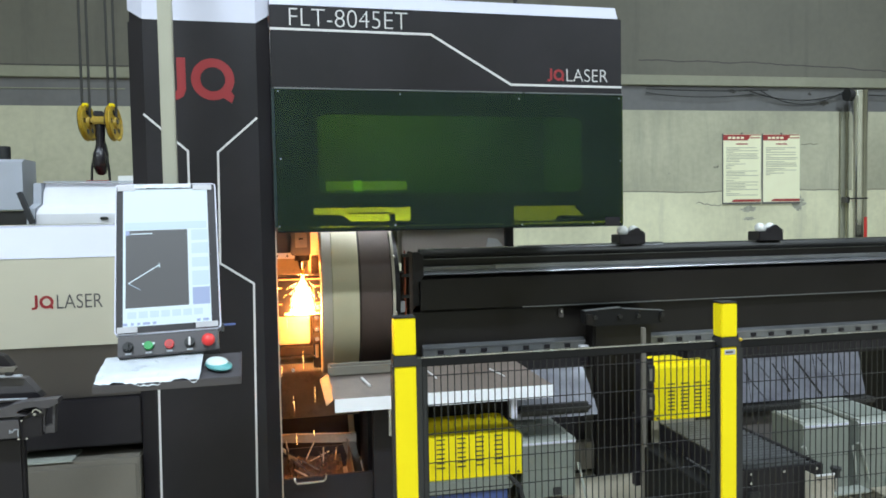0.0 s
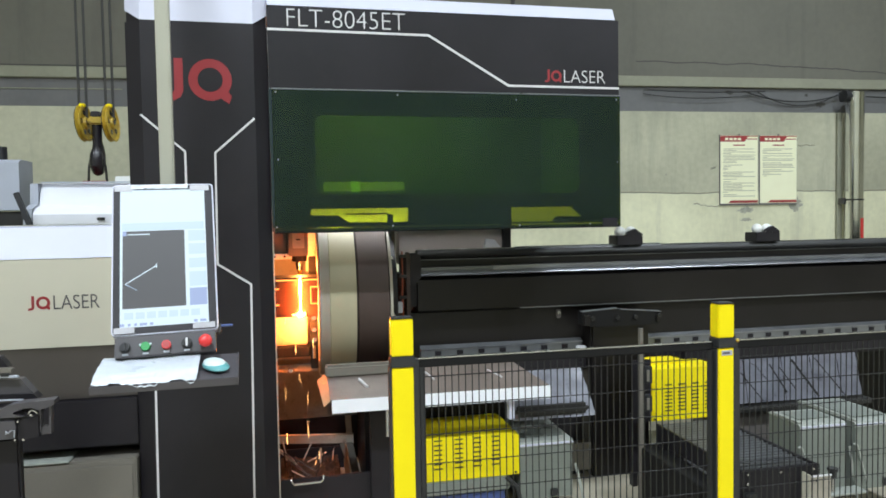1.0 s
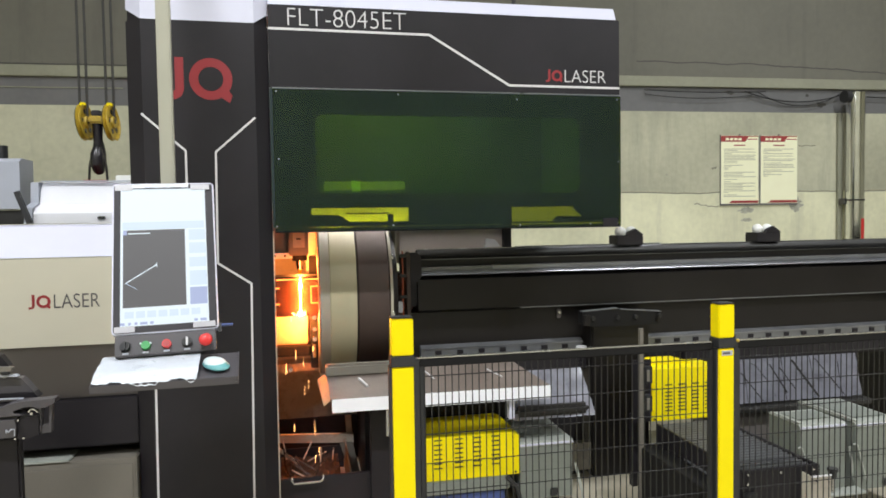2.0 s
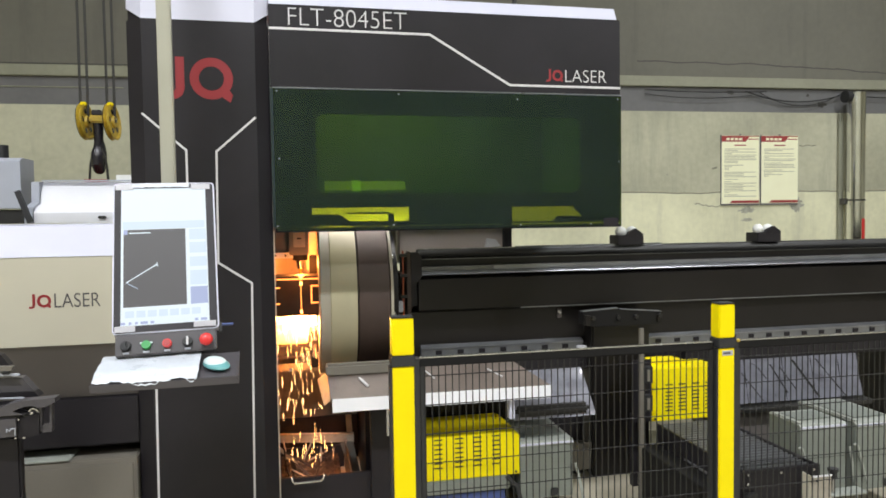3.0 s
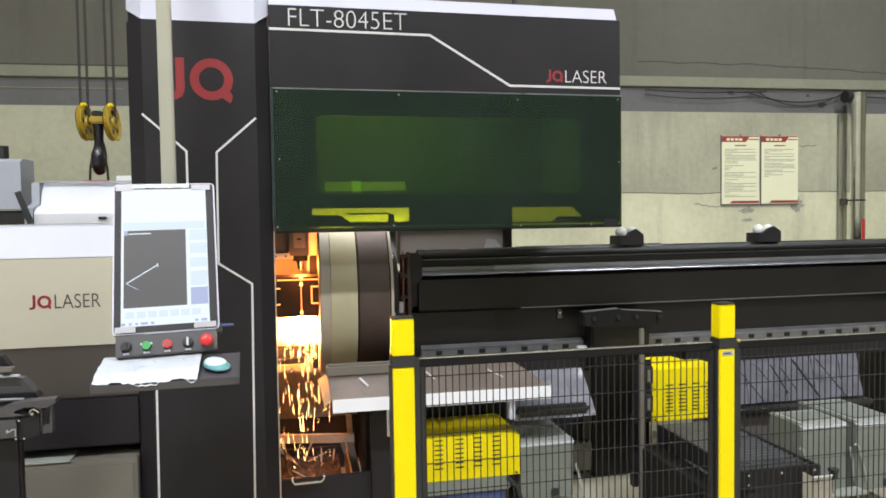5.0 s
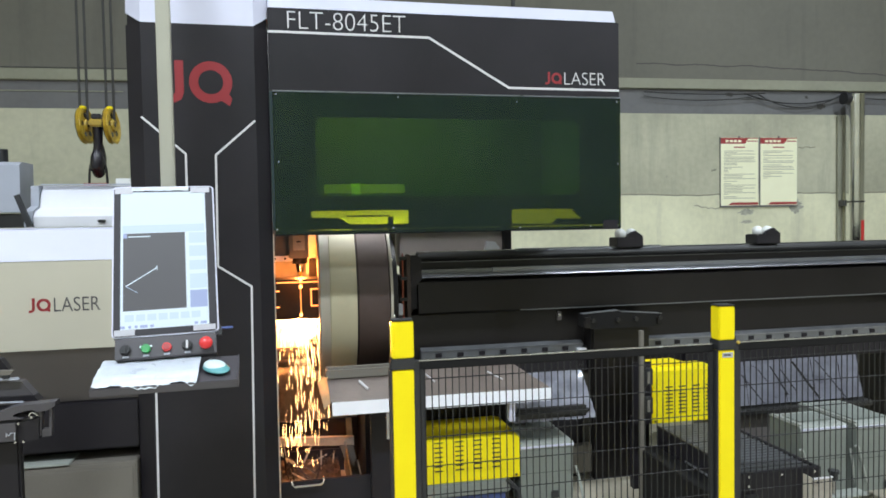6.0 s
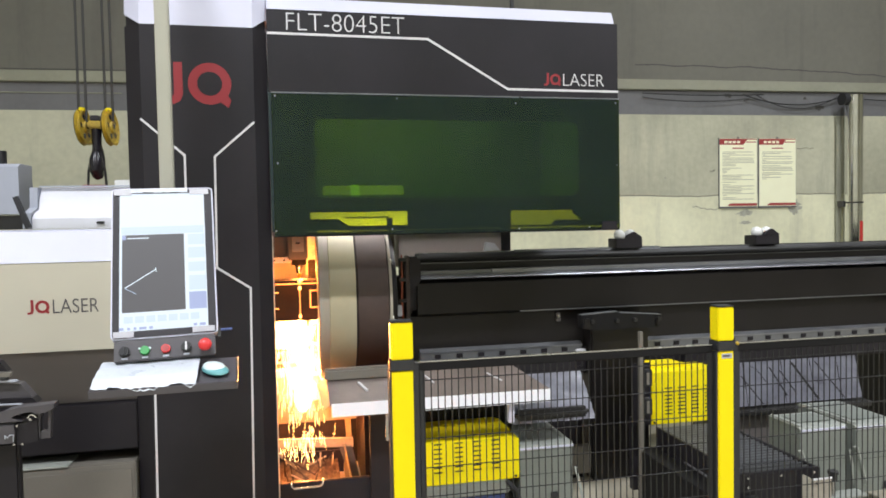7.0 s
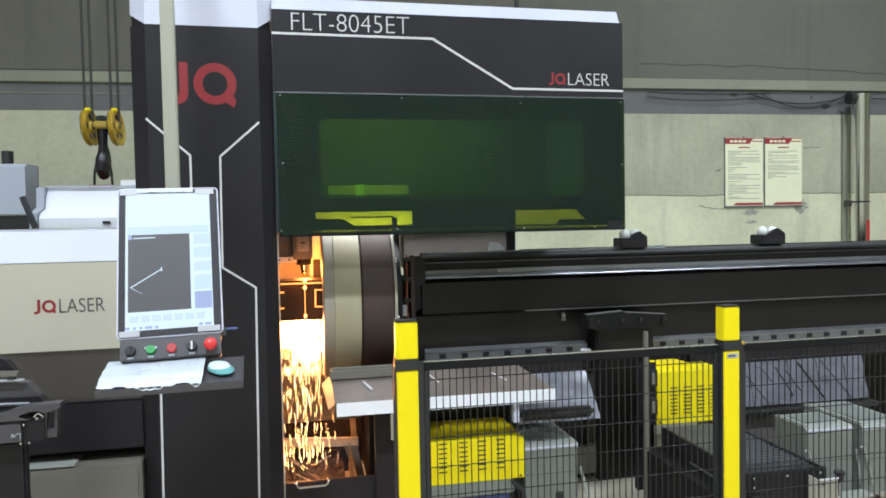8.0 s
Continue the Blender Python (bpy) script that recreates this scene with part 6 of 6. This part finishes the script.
def build_sparks():
    rng = random.Random(21)
    kinds = []
    for k in range(6):
        kinds.append((mesh_of("spark_streaks", streaks(2, 0.06, 0.09, 0.12, rng), M_WARM, False), "few"))
    for k in range(12):
        kinds.append((mesh_of("spark_streaks", streaks(10, 0.085, 0.13, 0.085, rng), M_HOT, False), "many"))
    # how many bundles leave the cut in each stretch of time: start, end, few, many
    plan = [(0.0, 1.0, 20, 0), (1.0, 2.3, 30, 0), (2.3, 2.8, 24, 14), (2.8, 4.2, 120, 60), (4.2, 4.8, 20, 80), (4.8, 5.8, 30, 80), (5.8, 6.6, 30, 110), (6.6, 7.15, 14, 130), (7.15, 8.3, 34, 200)]
    for t0, t1, few, many in plan:
        for kind, count in (("few", few), ("many", many)):
            for i in range(count):
                start = t0 - 0.3 + (t1 - t0) * (i + rng.random()) / count
                me = rng.choice([m for m, k in kinds if k == kind])
                ob = tagged(new("falling_sparks", me), "bundle of glowing orange sparks falling from the cut", "sparks", "sparks under the cut", "stuff")
                SPARKS.append((ob, start, rng.uniform(-0.075, 0.045), rng.uniform(-0.035, 0.035), rng.uniform(-0.03, 0.03), rng.uniform(0.26, 0.36)))
    for k, (count, tall, spread) in enumerate(((300, 0.13, 0.062), (300, 0.13, 0.062), (240, 0.14, 0.055), (200, 0.14, 0.055))):
        me = mesh_of("spark_plume", streaks(count, spread, tall, 0.06, rng), M_HOT, False)
        core = bm_new()
        n, m = 10, 12
        rings = [[core.verts.new(((0.037 + 0.014 * noise.noise((j * 0.8, i * 0.9, k))) * (0.35 + 0.65 * math.sin(math.pi * (i + 0.4) / (n + 0.2))) * math.cos(j * 2 * math.pi / m), 0.7 * (0.03 + 0.012 * noise.noise((j * 0.8, i * 0.9, k))) * (0.35 + 0.65 * math.sin(math.pi * (i + 0.4) / (n + 0.2))) * math.sin(j * 2 * math.pi / m), -0.075 + 0.15 * i / n)) for j in range(m)] for i in range(n + 1)]
        core.faces.new(rings[0][::-1])
        core.faces.new(rings[-1])
        for a, b in zip(rings, rings[1:]):
            for j in range(m):
                core.faces.new((a[j], a[(j + 1) % m], b[(j + 1) % m], b[j]))
        PLUMES.append(tagged(new("spark_plume", me), "dense white-hot plume of sparks under the tube", "sparks", "plume under the cut", "stuff"))
        part("plume_core", core, M_CORE, PLUMES[-1], local=True)
    def spindle(outline, wobble, seed, n=14):
        """A slim ragged body of flame along z from (z, radius) pairs."""
        bm = bm_new()
        rings = []
        for i, (z, r) in enumerate(outline):
            rings.append([bm.verts.new((r * (1 + wobble * noise.noise((j * 0.9, i * 0.8, seed))) * math.cos(2 * math.pi * j / n), 0.5 * r * math.sin(2 * math.pi * j / n), z)) for j in range(n)])
        bm.faces.new(rings[0])
        bm.faces.new(rings[-1][::-1])
        for p, q in zip(rings, rings[1:]):
            for j in range(n):
                bm.faces.new((p[j], q[j], q[(j + 1) % n], p[(j + 1) % n]))
        return bm

    def spray(count, spread, near, far, thick, seed):
        bm = bm_new()
        r = random.Random(seed)
        for _ in range(count):
            a = r.gauss(0, spread)
            way = Vector((math.sin(a), -0.10 * r.random(), -math.cos(a)))
            start = r.uniform(near, far) * r.uniform(0.3, 1.0)
            p = way * start
            q = way * (start + r.uniform(0.008, 0.04))
            if q.z < -0.212:
                continue
            cyl(bm, p, q, thick, 3, thick * 0.3)
        return bm

    inner = spray(420, 0.17, 0.02, 0.21, 0.0022, 3)
    for k in range(70):
        x = rng.gauss(0, 0.055)
        x = max(-0.12, min(0.105, x))
        cyl(inner, (x, -0.02, -0.208), (x + rng.uniform(-0.02, 0.02), -0.02, -0.204 + 0.02 * rng.random() * math.exp(-abs(x) * 14)), 0.0022, 3, 0.0008)
    fan_thing = tagged(new("spark_fan", mesh_of("spark_fan", inner, M_HOT, False)), "cone of white-hot sparks spraying over the tube", "sparks", kind="stuff")
    part("flame_core", spindle([(0.0, 0.003), (-0.03, 0.007), (-0.06, 0.014), (-0.09, 0.021), (-0.12, 0.028), (-0.15, 0.036), (-0.17, 0.042), (-0.19, 0.051), (-0.208, 0.066)], 0.4, 4), M_FLAME, fan_thing, local=True)
    part("outer_sparks", spray(240, 0.34, 0.06, 0.21, 0.0015, 8), M_WARM, fan_thing, local=True)
    lick = tagged(new("flame_lick", mesh_of("flame_lick", spindle([(0.0, 0.0015), (-0.02, 0.004), (-0.045, 0.0065), (-0.06, 0.005), (-0.08, 0.0025), (-0.12, 0.0016), (-0.155, 0.0022), (-0.178, 0.004), (-0.192, 0.009), (-0.204, 0.013), (-0.21, 0.010)], 0.5, 9), M_LICK, False)), "narrow orange flame along the cut in the tube", "flame", kind="stuff")
    low = bm_new()
    for k in range(22):
        x = rng.gauss(0, 0.016)
        cyl(low, (x, 0, -0.206), (x * 1.3, 0, -0.2 + 0.02 * rng.random()), 0.0013, 3, 0.0005)
    part("low_sparks", low, M_HOT, lick, local=True)
    return fan_thing, lick


FAN, LICK = build_sparks()


def motions():
    """Sparks wait inside the tube, fall once, and end in the slag of the drawer."""
    for ob, t, dx, dy, drift, fall in SPARKS:
        p = HEARTH + Vector((dx * 0.4, dy, 0.0))
        q = Vector((p.x + dx + drift, p.y + dy * 1.5 - 0.04, -0.14))

        def where(when):
            s = min(1.0, max(0.0, (when - t) / fall))
            return p.lerp(q, 0.55 * s + 0.45 * s * s)
        ticks = [k / 30 for k in range(math.floor(t * 30), math.ceil((t + fall) * 30) + 1)]
        times = [0.0] + [a for a in ticks if 0.02 < a < 7.98] + [8.0]
        walk(ob, [(a, pose(*where(a))) for a in times])
    hang = [
        [(0, 0.0), (2.3, 0.0), (2.7, -0.155), (4.2, -0.16), (4.6, -0.18), (5.4, -0.16), (6.6, -0.17), (7.0, -0.20), (7.4, -0.18), (8.0, -0.18)],
        [(0, 0.0), (2.4, 0.0), (2.8, -0.10), (4.2, -0.15), (4.5, -0.25), (4.8, -0.24), (5.4, -0.16), (6.5, -0.19), (7.0, -0.32), (7.3, -0.24), (8.0, -0.22)],
        [(0, 0.0), (4.2, 0.0), (4.5, -0.34), (4.8, -0.30), (5.3, -0.10), (6.6, -0.12), (7.0, -0.46), (7.3, -0.32), (8.0, -0.28)],
        [(0, 0.0), (6.6, 0.0), (6.9, -0.45), (7.05, -0.60), (7.3, -0.40), (8.0, -0.30)],
    ]
    for ob, rows in zip(PLUMES, hang):
        walk(ob, [(t, pose(HEARTH.x, HEARTH.y, 1.083 + dz)) for t, dz in rows])
    tip = (-0.03, 3.875, 1.195)
    fore = (-0.03, 3.838, 1.19)
    inside = (-0.03, 4.0, 1.18)
    walk(LICK, [(0.0, pose(*inside)), (0.8, pose(*inside)), (0.95, pose(*fore)), (2.3, pose(-0.03, 3.84, 1.19)), (2.6, pose(*inside)), (8.0, pose(*inside))])
    walk(FAN, [(0.0, pose(*tip)), (0.5, pose(*tip)), (0.75, pose(-0.03, 3.88, 1.195)), (0.95, pose(*inside)), (8.0, pose(*inside))])


motions()
